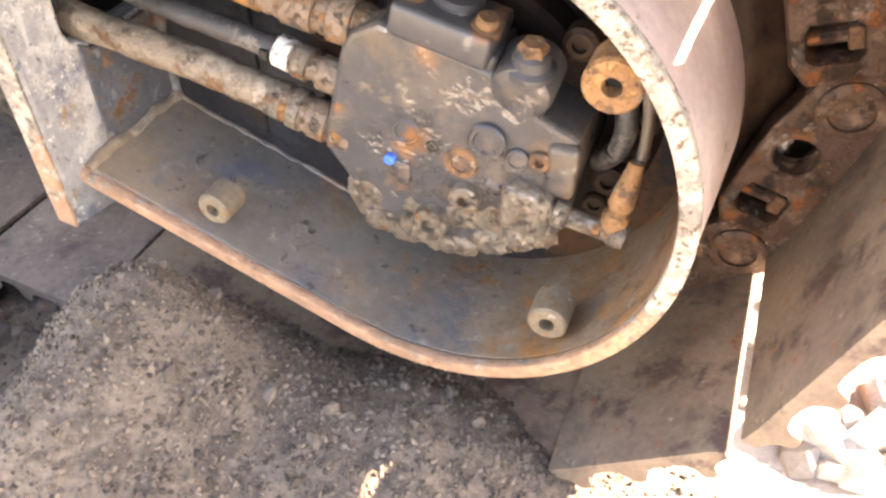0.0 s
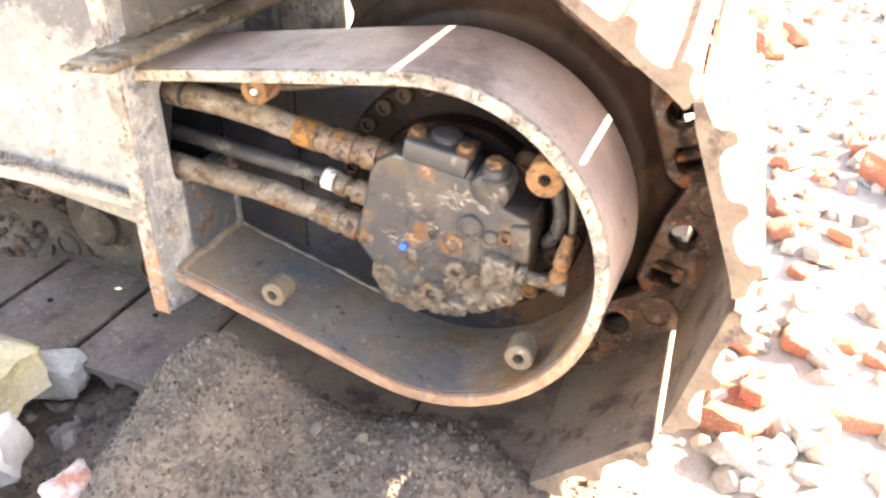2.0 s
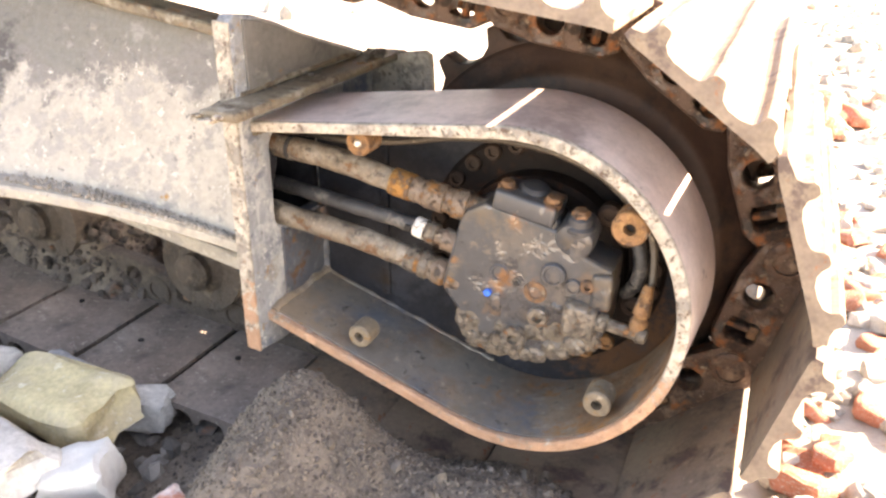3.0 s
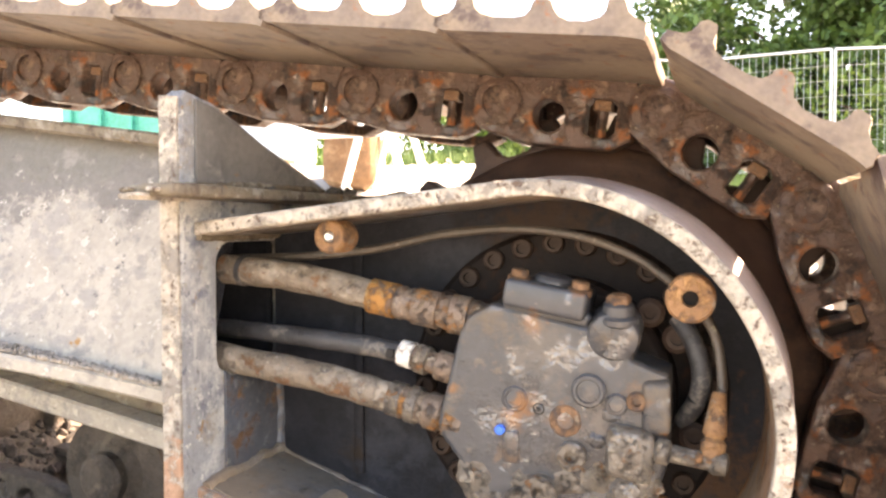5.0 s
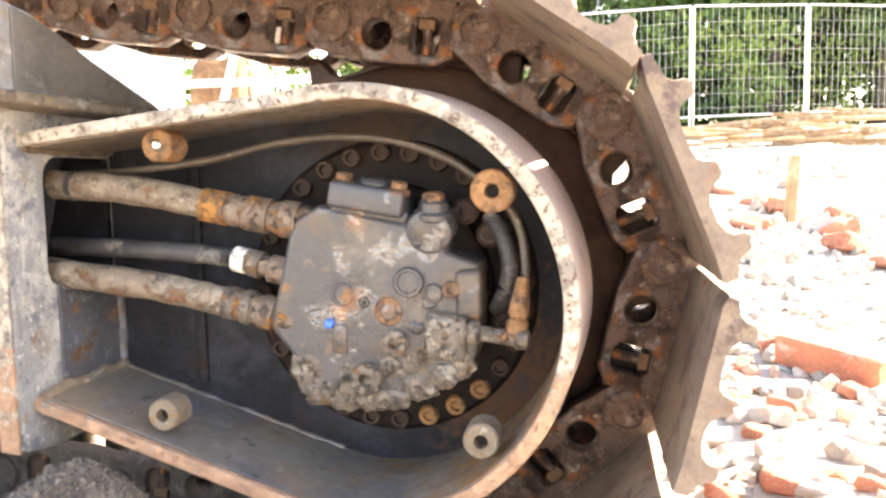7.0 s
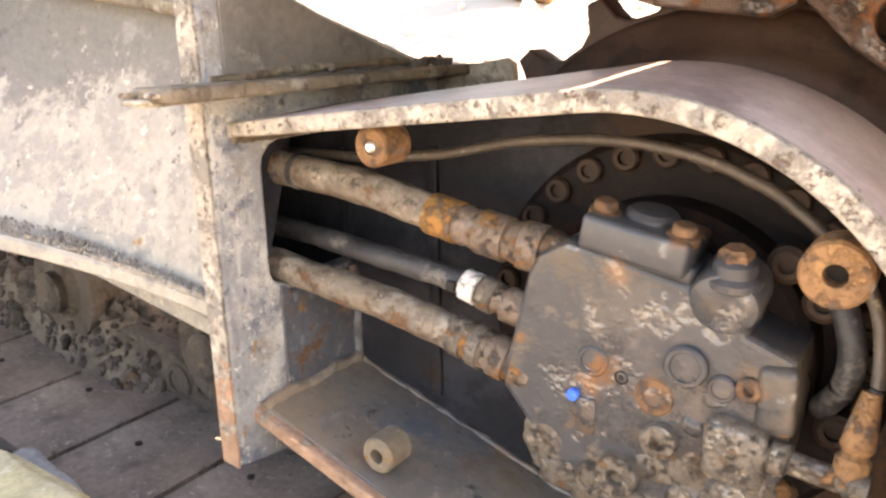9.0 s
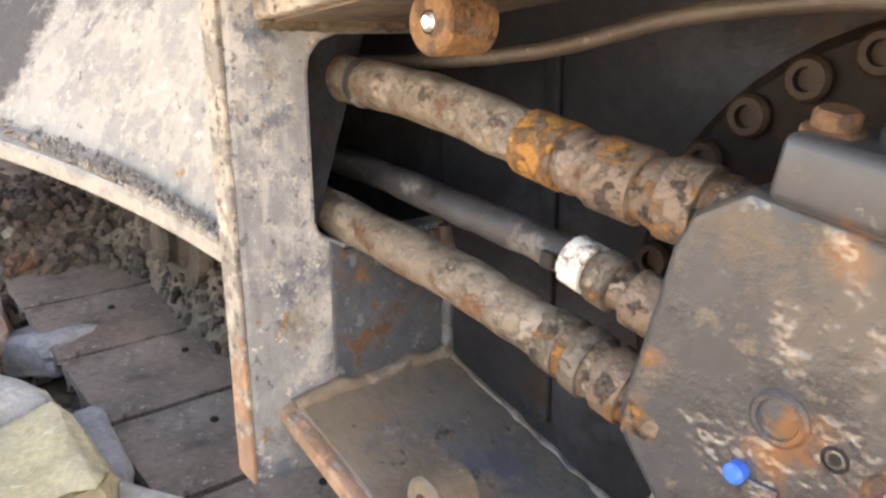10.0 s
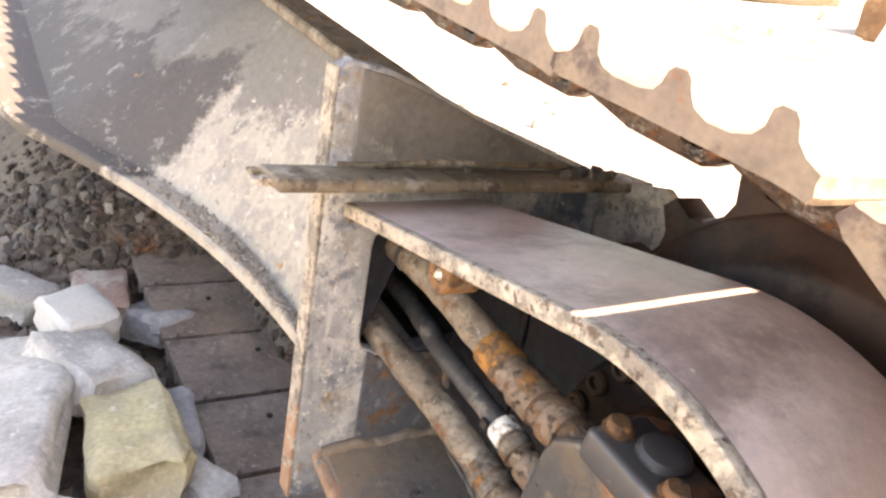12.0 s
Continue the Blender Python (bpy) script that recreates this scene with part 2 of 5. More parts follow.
M_BOSS = surface("rusty_boss", (0.27, 0.135, 0.06), [((0.12, 0.07, 0.045), 60, 0.55, 0.04, 0.85), ((0.38, 0.20, 0.085), 90, 0.56, 0.04, 0.7), ((0.26, 0.20, 0.15), 45, 0.60, 0.03, 0.7)], 0.7, 0.05, 0.7, 160, grain=0.5)
M_BOSSG = surface("grey_boss", (0.18, 0.14, 0.10), [((0.22, 0.13, 0.06), 45, 0.57, 0.03, 0.85), ((0.36, 0.31, 0.25), 70, 0.62, 0.03, 0.7)], 0.6, 0.05, 0.4, 160, grain=0.4, coat=0.3)
M_HOSE = surface("dusty_hose_rubber", (0.20, 0.155, 0.115), [((0.31, 0.255, 0.20), 45, 0.52, 0.05, 0.7), ((0.085, 0.065, 0.05), 60, 0.59, 0.04, 0.35), ((0.42, 0.37, 0.31), 130, 0.61, 0.03, 0.6), ((0.20, 0.10, 0.05), 40, 0.585, 0.04, 0.7)], 0.5, 0.0, 0.8, 110, coat=0.5, grain=0.6)
M_SLEEVE = surface("rusted_hose_sleeve", (0.17, 0.12, 0.088), [((0.30, 0.135, 0.042), 34, 0.59, 0.05, 0.85), ((0.31, 0.25, 0.195), 90, 0.57, 0.03, 0.6), ((0.06, 0.045, 0.038), 70, 0.575, 0.03, 0.4)], 0.45, 0.1, 0.9, 110, coat=0.7, grain=0.6)
M_RUSTY = surface("orange_rust_crust", (0.30, 0.135, 0.035), [((0.15, 0.095, 0.065), 60, 0.53, 0.04, 0.8), ((0.42, 0.25, 0.11), 90, 0.57, 0.04, 0.7)], 0.75, 0.05, 0.9, 120, grain=0.7)
# Dark steel colour that stands in for the shade under the frame.
M_SHADED = surface("shaded_steel", (0.085, 0.066, 0.053), [((0.14, 0.11, 0.085), 30, 0.56, 0.05, 0.9), ((0.04, 0.03, 0.025), 18, 0.58, 0.05, 0.7)], 0.85, 0.05, 0.9, 90)
M_THIN = surface("black_hose_rubber", (0.042, 0.041, 0.043), [((0.15, 0.135, 0.12), 50, 0.565, 0.04, 0.7), ((0.02, 0.018, 0.017), 40, 0.57, 0.04, 0.3)], 0.5, 0.0, 0.3, 120)
M_TUBE = surface("dusty_pipe", (0.075, 0.06, 0.048), [((0.28, 0.23, 0.17), 90, 0.62, 0.05, 0.6)], 0.45, 0.2, 0.3, 150)
M_WHITE = surface("white_collar", (0.66, 0.64, 0.60), [((0.16, 0.13, 0.11), 70, 0.55, 0.05, 0.7)], 0.55, 0.0, 0.5, 150)
# Near-black, for solid pieces that stand in for the shade inside holes.
M_HOLE = surface("hole_shade", (0.02, 0.017, 0.015), rough=0.9)
M_BLUE = surface("blue_cap", (0.02, 0.16, 0.75), rough=0.35, vary=0.1)
M_STUD = surface("bare_stud", (0.62, 0.6, 0.56), rough=0.3, metal=0.8, vary=0.1)
M_SOIL = surface("dark_soil", (0.135, 0.115, 0.098), [((0.20, 0.165, 0.13), 6, 0.52, 0.12, 0.95), ((0.075, 0.065, 0.06), 40, 0.56, 0.08, 0.9), ((0.25, 0.19, 0.13), 55, 0.66, 0.05, 0.9)], 0.92, 0.0, 0.9, 140, 0.35, 20)
M_STONE = surface("soil_stone", (0.122, 0.10, 0.082), rough=0.85, per_piece=0.6)
M_MIXED = surface("small_mixed_stones", (0.15, 0.138, 0.126), [((0.30, 0.15, 0.10), 5, 0.62, 0.04, 0.9)], 0.9, per_piece=0.6)
M_GRIT = surface("dry_grit", (0.27, 0.235, 0.20), rough=0.9, per_piece=0.35)
M_RED = surface("red_brick", (0.42, 0.16, 0.10), [((0.50, 0.44, 0.38), 14, 0.58, 0.06, 0.9)], 0.9, 0.0, 0.5, 120, per_piece=0.2)
M_YELLOW = surface("yellow_brick", (0.54, 0.455, 0.27), [((0.50, 0.42, 0.28), 14, 0.55, 0.08, 0.9), ((0.70, 0.66, 0.52), 40, 0.62, 0.05, 0.9)], 0.9, 0.0, 0.5, 140)
M_CONC = surface("pale_concrete", (0.42, 0.41, 0.385), [((0.36, 0.35, 0.33), 12, 0.55, 0.08, 0.9), ((0.64, 0.62, 0.58), 40, 0.60, 0.05, 0.9)], 0.9, 0.0, 0.5, 140, per_piece=0.2)
M_LIME = surface("white_lime_block", (0.52, 0.52, 0.50), [((0.58, 0.56, 0.52), 16, 0.60, 0.07, 0.9)], 0.85, 0.0, 0.3, 120, 0.1)
M_BLUISH = surface("grey_stone", (0.27, 0.28, 0.30), [((0.40, 0.40, 0.41), 20, 0.56, 0.08, 0.9)], 0.85, 0.0, 0.5, 120)
M_WASH = surface("whitewashed_brick", (0.52, 0.43, 0.40), [((0.46, 0.20, 0.14), 16, 0.57, 0.05, 0.9), ((0.60, 0.58, 0.55), 30, 0.58, 0.05, 0.9)], 0.9, 0.0, 0.5, 120)
M_PINK = surface("dusty_pink_brick", (0.34, 0.235, 0.20), [((0.42, 0.38, 0.35), 14, 0.54, 0.07, 0.9)], 0.9, 0.0, 0.5, 120)
M_RUBBLE = surface("mixed_rubble", (0.44, 0.40, 0.35), [((0.48, 0.28, 0.2), 3, 0.60, 0.04, 0.9)], 0.9, per_piece=0.45)
# Rubble colour darkened to carry the shade beside and below the frame.
M_SHADED_DEBRIS = surface("shaded_debris", (0.082, 0.066, 0.057), [((0.24, 0.11, 0.06), 3, 0.60, 0.04, 0.9)], 0.9, per_piece=0.7)
M_GALV = surface("galvanised_steel", (0.55, 0.57, 0.58), rough=0.4, metal=0.6, vary=0.1)
M_WOOD = surface("weathered_timber", (0.32, 0.22, 0.13), [((0.45, 0.38, 0.30), 5, 0.55, 0.1, 0.9)], 0.85, per_piece=0.3)
M_STUMP = surface("sawn_brown_wood", (0.17, 0.095, 0.05), [((0.30, 0.19, 0.11), 6, 0.56, 0.08, 0.9)], 0.85)
M_BARK = surface("bark", (0.10, 0.075, 0.05), rough=0.95, bump=0.6, bump_scale=20)
M_TEAL = surface("teal_painted_steel", (0.03, 0.36, 0.27), [((0.08, 0.45, 0.36), 2, 0.55, 0.1, 0.5)], 0.5)
M_TANK = surface("pale_blue_plastic", (0.50, 0.62, 0.74), rough=0.45, vary=0.08)
M_PLASTIC = surface("white_painted_steel", (0.75, 0.75, 0.73), rough=0.5, vary=0.08)


def leaf_material(name, a, b_):
    m = surface(name, a, [(b_, 0.8, 0.52, 0.15, 0.6)], 0.6, per_piece=0.35)
    bs = m.node_tree.nodes["Principled BSDF"]
    bs.inputs["Transmission Weight"].default_value = 0.0
    return m


M_LEAF = leaf_material("tree_leaves", (0.05, 0.10, 0.02), (0.09, 0.16, 0.03))
M_BUSH = leaf_material("bush_leaves", (0.17, 0.25, 0.035), (0.08, 0.14, 0.03))
M_GRASS = leaf_material("grass_blades", (0.10, 0.17, 0.035), (0.16, 0.22, 0.06))


# ---- ground material: soil near the track, pale rubble dust in the open ----
# The Y layer below -0.7 is unseen pale ground, added for bounce light.
M_GROUND = surface("site_ground", (0.138, 0.113, 0.093), [((0.225, 0.18, 0.14), 6, 0.52, 0.12, 0.95), ((0.10, 0.085, 0.075), 40, 0.57, 0.08, 0.9), ((0.26, 0.20, 0.14), 60, 0.66, 0.05, 0.9), ((0.46, 0.42, 0.37), 7, 0.62, 0.10, 0.95, "X", 0.12, 0.36, 0.7), ((0.46, 0.42, 0.37), 3, 0.62, 0.12, 0.95, "Y", 0.7, 1.2, 0.8), ((0.46, 0.42, 0.37), 3, 0.62, 0.12, 0.95, "Y", -0.7, -1.2, 0.8)], 0.93, 0.0, 0.9, 150, 0.4, 22)


# ---- mesh helpers ----
def mesh_of(bm, name, smooth=False):
    me = bpy.data.meshes.new(name)
    bm.to_mesh(me)
    bm.free()
    if smooth:
        me.shade_smooth()
    return me


def part(name, data, material, parent=None, label="", m=None):
    """One mesh object, under a thing or a part."""
    me = data if isinstance(data, bpy.types.Mesh) else mesh_of(data, name)
    if material is not None and not me.materials:
        me.materials.append(material)
    ob = new(name, me)
    if parent is not None:
        ob.parent = parent
    if m is not None:
        ob.matrix_basis = m
    if label:
        ob["label"] = label
    return ob


def thing(name, label, category, group="", kind="", at=(0, 0, 0)):
    ob = new(name)
    ob.location = at
    return tagged(ob, label, category, group, kind)


def smart(me, angle=35):
    me.shade_smooth()
    me.set_sharp_from_angle(angle=radians(angle))
    return me


XZ = Matrix(((1, 0, 0, 0), (0, 0, 1, 0), (0, 1, 0, 0), (0, 0, 0, 1)))      # outline (x, z), depth along y
YZ = Matrix(((0, 0, 1, 0), (1, 0, 0, 0), (0, 1, 0, 0), (0, 0, 0, 1)))      # outline (y, z), depth along x


def plate(outline, lo, hi, holes=(), bevel=0.002, axes=XZ, res=1):
    """A plate with holes: outlines in a plane, from lo to hi across it, with rounded edges."""
    cu = bpy.data.curves.new("outline", "CURVE")
    cu.dimensions, cu.fill_mode = "2D", "BOTH"
    cu.extrude, cu.bevel_depth, cu.bevel_resolution, cu.offset = (hi - lo) / 2 - bevel, bevel, res, -bevel
    for ring in (outline, *holes):
        sp = cu.splines.new("POLY")
        sp.points.add(len(ring) - 1)
        for p, (u, v) in zip(sp.points, ring):
            p.co = (u, v, 0, 1)
        sp.use_cyclic_u = True
    ob = new("outline", cu)
    me = bpy.data.meshes.new_from_object(ob.evaluated_get(bpy.context.evaluated_depsgraph_get()))
    bpy.data.objects.remove(ob)
    bpy.data.curves.remove(cu)
    me.transform(axes @ Matrix.Translation((0, 0, (lo + hi) / 2)))
    if axes is XZ:
        me.flip_normals()
    me.materials.clear()
    return smart(me, 30)


def circle(cx, cz, r, n=24, a0=0.0, a1=360.0):
    steps = n if a1 - a0 >= 360 else n + 1
    return [(cx + r * math.cos(radians(a0 + (a1 - a0) * i / n)), cz + r * math.sin(radians(a0 + (a1 - a0) * i / n))) for i in range(steps)]


def add_lathe(bm, profile, axis_m, n=24):
    """Turns a profile of (radius, height) about an axis."""
    rings = []
    for r, h in profile:
        rings.append([bm.verts.new(axis_m @ Vector((r * math.cos(2 * math.pi * k / n), r * math.sin(2 * math.pi * k / n), h))) for k in range(n)])
    for a, b in zip(rings, rings[1:]):
        for k in range(n):
            bm.faces.new((a[k], a[(k + 1) % n], b[(k + 1) % n], b[k]))
    bm.faces.new(list(reversed(rings[0])))
    bm.faces.new(rings[-1])


def lathe(profile, at, direction=(0, -1, 0), n=24, angle=35):
    bm = bmesh.new()
    add_lathe(bm, profile, Matrix.Translation(at) @ Vector(direction).to_track_quat("Z", "Y").to_matrix().to_4x4(), n)
    return smart(mesh_of(bm, "turned"), angle)


def spline(points, steps=8):
    pts = [Vector(p) for p in points]
    pts = [pts[0] * 2 - pts[1]] + pts + [pts[-1] * 2 - pts[-2]]
    out = []
    for i in range(1, len(pts) - 2):
        p0, p1, p2, p3 = pts[i - 1:i + 3]
        for k in range(steps):
            t = k / steps
            out.append(0.5 * ((2 * p1) + (p2 - p0) * t + (2 * p0 - 5 * p1 + 4 * p2 - p3) * t * t + (3 * p1 - p0 - 3 * p2 + p3) * t ** 3))
    out.append(pts[-2])
    return out


def sweep(points, radius, n=14, wobble=0.0, close=True):
    """A tube along points; radius: a number or a function of the share of the way."""
    bm = bmesh.new()
    rings = []
    for i, p in enumerate(points):
        d = (points[min(i + 1, len(points) - 1)] - points[max(i - 1, 0)]).normalized()
        side = d.cross(Vector((0, 0, 1)) if abs(d.z) < 0.9 else Vector((1, 0, 0))).normalized()
        up = side.cross(d)
        r = radius(i / (len(points) - 1)) if callable(radius) else radius
        ring = []
        for k in range(n):
            a = 2 * math.pi * k / n
            q = p + (side * math.cos(a) + up * math.sin(a)) * r
            ring.append(bm.verts.new(q + Vector(noise.noise_vector(q * 60)) * wobble))
        rings.append(ring)
    for a, b in zip(rings, rings[1:]):
        for k in range(n):
            bm.faces.new((a[k], a[(k + 1) % n], b[(k + 1) % n], b[k]))
    if close:
        bm.faces.new(list(reversed(rings[0])))
        bm.faces.new(rings[-1])
    return smart(mesh_of(bm, "tube"), 50)


def box(size, m=Matrix(), bevel=0.003, segments=2):
    bm = bmesh.new()
    bmesh.ops.create_cube(bm, size=1, matrix=Matrix.Diagonal((*size, 1)))
    if bevel:
        bmesh.ops.bevel(bm, geom=bm.edges[:], offset=bevel, segments=segments, affect="EDGES", profile=0.5)
    bm.transform(m)
    return smart(mesh_of(bm, "box"), 60)


def chunk(size, seed, rough=0.12, cuts=4, bevel=0.12):
    """A broken block: a box with chipped, uneven faces."""
    bm = bmesh.new()
    bmesh.ops.create_cube(bm, size=1)
    bmesh.ops.bevel(bm, geom=bm.edges[:], offset=bevel, segments=1, affect="EDGES", profile=0.5)
    bmesh.ops.subdivide_edges(bm, edges=bm.edges[:], cuts=cuts, use_grid_fill=True)
    for v in bm.verts:
        v.co += Vector(noise.noise_vector(v.co * 1.7 + Vector((seed, 3.1 * seed, 0)))) * rough
        v.co += Vector(noise.noise_vector(v.co * 5 + Vector((seed, 0, 0)))) * rough * 0.4
    bm.transform(Matrix.Diagonal((*size, 1)))
    return smart(mesh_of(bm, "chunk"), 40)


def lumpy(me, amount, scale):
    for v in me.vertices:
        v.co += Vector(noise.noise_vector(v.co * scale)) * amount
    return me


# ---- machine: shared numbers ----
AX, AZ = 0.032, 0.338            # sprocket axis
RP, PITCH, STEP = 0.305, 0.1798, 360 / 10.5
CHAIN_MID = 0.265
# SHOE_HI is widened on the unseen far side to keep sun off the rollers.
SHOE_LO, SHOE_HI = -0.032, 0.70

pins = [(AX + RP * math.cos(radians(72.4 - STEP * k)), AZ + RP * math.sin(radians(72.4 - STEP * k))) for k in range(6)]
upper = []
p = Vector((pins[0][0], pins[0][1]))
for k in range(16):
    slope = radians(172.9)
    p = p + Vector((math.cos(slope), math.sin(slope))) * PITCH
    upper.append((p.x, p.y))
lower = []
p = Vector((pins[-1][0], pins[-1][1]))
for k in range(11):
    slope = radians((178.0, 177.0, 176.5, 175.5, 173.5, 172.5)[min(k, 5)])
    p = p + Vector((math.cos(slope), math.sin(slope))) * PITCH
    lower.append((p.x, p.y))
PINS = list(reversed(upper)) + pins + lower

# ---- ground ----
def smooth(a, b, v):
    t = min(1, max(0, (v - a) / (b - a)))
    return t * t * (3 - 2 * t)


def ground_height(x, y):
    z = -0.035 + 0.03 * smooth(-0.4, -1.2, x) + 0.04 * smooth(-0.1, -0.5, y) * smooth(0.2, 0.0, x)
    z += 0.085 * max(0, y - 0.7) * smooth(0.6, 2.5, y)
    z -= 0.085 * max(0, y - 14.0)
    z += 0.05 * smooth(0.35, 0.6, x) * smooth(1.5, 0.2, abs(y))
    z += 0.24 * smooth(10.8, 12.6, y) * smooth(-1.0, 0.8, x) * smooth(40, 24, y)
    z += 0.60 * smooth(3.2, 5.5, y) * smooth(-1.5, -3.0, x) * smooth(40, 16, y)
    dy = y + 0.085
    z += 0.138 * math.exp(-((x + 0.24) / 0.11) ** 2 - (dy / (0.29 if dy < 0 else 0.11)) ** 2)
    spill = 0.11 + 0.05 * smooth(-0.15, 0.05, x)
    z += (0.125 + 0.04 * smooth(-0.08, 0.14, x)) * math.exp(-((x + 0.10) / (0.24 if x < -0.1 else 0.34)) ** 2 - (dy / (0.29 if dy < 0 else spill)) ** 2)
    z += 0.175 * smooth(-1.05, -1.33, x) * smooth(-0.35, -0.05, y) * smooth(0.9, 0.4, y)
    z += 0.18 * smooth(-0.62, -0.95, x) * smooth(0.10, 0.20, y) * smooth(0.75, 0.5, y) * smooth(-1.35, -1.05, x)
    near = math.exp(-(x * x + y * y) / 6)
    q = Vector((x, y, 0))
    z += near * (0.012 * noise.noise(q * 7) + 0.007 * noise.noise(q * 19) + 0.0045 * noise.noise(q * 55))
    z += (1 - near) * 0.06 * noise.noise(q * 0.9)
    return z


def axis_steps(lo, hi, fine, far):
    vals = list(np.arange(lo, hi, fine))
    step, v = fine, hi
    while v < far:
        vals.append(v)
        step *= 1.16
        v += step
    vals.append(far)
    step, v = fine, lo
    while v > -far:
        step *= 1.16
        v -= step
        vals.insert(0, max(v, -far))
    return vals


gx, gy = axis_steps(-1.5, 0.7, 0.011, 400), axis_steps(-0.75, 0.35, 0.011, 400)
verts = [(x, y, ground_height(x, y)) for y in gy for x in gx]
nx = len(gx)
faces = [(j * nx + i, j * nx + i + 1, (j + 1) * nx + i + 1, (j + 1) * nx + i) for j in range(len(gy) - 1) for i in range(nx - 1)]
me = bpy.data.meshes.new("ground")
me.from_pydata(verts, [], faces)
me.shade_smooth()
tagged(part("ground", me, M_GROUND), "dark loose soil heaped by the track and pale rubble-strewn dirt", "ground", kind="structure")

# ---- track frame with motor guard ----
frame_thing = thing("undercarriage", "pale worn painted steel track frame with a teardrop motor guard", "undercarriage")
GC = (0.031, 0.335)


def teardrop(r, inset):
    """The guard's line: straight from the end plate, round the motor, straight back."""
    top, bot = (-0.318, 0.512 - inset), (-0.318, 0.2255 + inset)
    pts = [top]
    c = Vector(GC)
    for start, sign in ((top, 1), (bot, -1)):
        d = Vector(start) - c
        a = math.atan2(d.y, d.x)
        off = math.acos(r / d.length)
        if sign == 1:
            a_top = a - off
        else:
            a_bot = a + off
    a_bot -= 2 * math.pi if a_bot > a_top else 0
    n = 56
    for k in range(n + 1):
        a = a_top + (a_bot - a_top) * k / n
        pts.append((c.x + r * math.cos(a), c.y + r * math.sin(a)))
    pts.append(bot)
    return pts


outer, inner = teardrop(0.2135, 0.0), teardrop(0.1985, 0.0135)
strip = outer + list(reversed(inner))


def flared_strip():
    """The guard's sheet: it widens a little from the rim to its back edge."""
    rows = [(-0.010, teardrop(0.2125, 0.0)), (0.03, teardrop(0.2160, -0.0010)), (0.08, teardrop(0.2205, -0.0025)), (0.126, teardrop(0.2240, -0.004)), (0.130, teardrop(0.2235, -0.004)), (0.130, teardrop(0.2120, 0.006)), (-0.010, teardrop(0.2018, 0.0122))]
    bm = bmesh.new()
    rings = [[bm.verts.new((x, y, z)) for x, z in line] for y, line in rows]
    for a, b in zip(rings, rings[1:] + rings[:1]):
        for k in range(len(a) - 1):
            bm.faces.new((a[k], a[k + 1], b[k + 1], b[k]))
    bmesh.ops.recalc_face_normals(bm, faces=bm.faces[:])
    return smart(mesh_of(bm, "strip"), 40)


part("guard_strip", flared_strip(), M_GUARD, frame_thing, "brown worn curved steel strip")
part("guard_lining", plate(teardrop(0.2015, 0.0125) + list(reversed(teardrop(0.1985, 0.0150))), -0.009, 0.131, bevel=0.0004, res=0), M_INNER, frame_thing, "grey painted rust-stained inner face")
part("rim_edge", plate(strip, -0.021, -0.0102, bevel=0.0025), M_EDGE, frame_thing, "chipped pale edge with rust")
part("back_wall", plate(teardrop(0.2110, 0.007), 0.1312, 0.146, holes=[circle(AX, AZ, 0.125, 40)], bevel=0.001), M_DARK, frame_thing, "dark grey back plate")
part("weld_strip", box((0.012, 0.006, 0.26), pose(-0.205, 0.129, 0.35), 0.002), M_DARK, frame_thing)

# end plate across the frame, with the opening for the hoses
plate_outline = [(-0.042, 0.186), (0.012, 0.176), (0.14, 0.178), (0.26, 0.19), (0.312, 0.30), (0.312, 0.541), (0.11, 0.603), (0.06, 0.622), (0.01, 0.638), (-0.030, 0.644), (-0.042, 0.636)]
win = [(0.034, 0.349), (0.150, 0.349), (0.155, 0.356), (0.155, 0.484), (0.150, 0.49), (0.040, 0.49), (0.027, 0.486), (0.018, 0.476), (0.016, 0.465), (0.016, 0.366), (0.020, 0.356)]
part("end_plate", plate(plate_outline, -0.338, -0.316, holes=[win], bevel=0.004, axes=YZ), M_POST, frame_thing, "scuffed white and grey end plate with a rounded opening")
# Added dark sheet: stands in for the shade inside the hose opening.
part("window_liner", plate([(0.010, 0.345), (0.022, 0.345), (0.073, 0.49), (0.010, 0.49)], -0.3378, -0.3345, bevel=0.0005, axes=YZ), M_DARK, frame_thing, "added dark sheet that stands in for shade behind the opening")
part("end_plate_skirt", plate([(0.024, 0.196), (0.131, 0.196), (0.131, 0.344), (0.036, 0.344), (0.024, 0.352)], -0.3155, -0.3125, bevel=0.001, axes=YZ), M_PLATE, frame_thing, "blue-grey rust-streaked lower plate")
part("gusset_face", plate([(-0.020, 0.552), (0.255, 0.552), (0.11, 0.598), (0.06, 0.617), (0.01, 0.632), (-0.020, 0.637)], -0.3155, -0.3125, bevel=0.001, axes=YZ), M_GUSSET, frame_thing, "dark grey gusset face")
left_side = [(-0.3385 + 0.0010 * noise.noise(Vector((0.0, k * 1.7, 3.0))), 0.188 + 0.01875 * k) for k in range(25)]
right_side = [(-0.3165 + 0.0022 * noise.noise(Vector((5.0, k * 1.3, 1.0))), 0.186 + 0.01875 * k) for k in range(25)]
part("plate_edge", plate(left_side + right_side[::-1], -0.0455, -0.0415, bevel=0.0012), M_EDGE, frame_thing, "cream torch-cut front edge")
bar = lumpy(box((0.052, 0.44, 0.012), pose(-0.296, 0.115, 0.541, 0, -2, 0), 0.003), 0.0015, 40)
part("shelf_bar", bar, M_FLANGE, frame_thing, "rusty frayed flat bar")
part("bar_splinter", box((0.03, 0.07, 0.005), pose(-0.318, -0.075, 0.535, 0, 3, 4), 0.0015), M_EDGE, frame_thing)
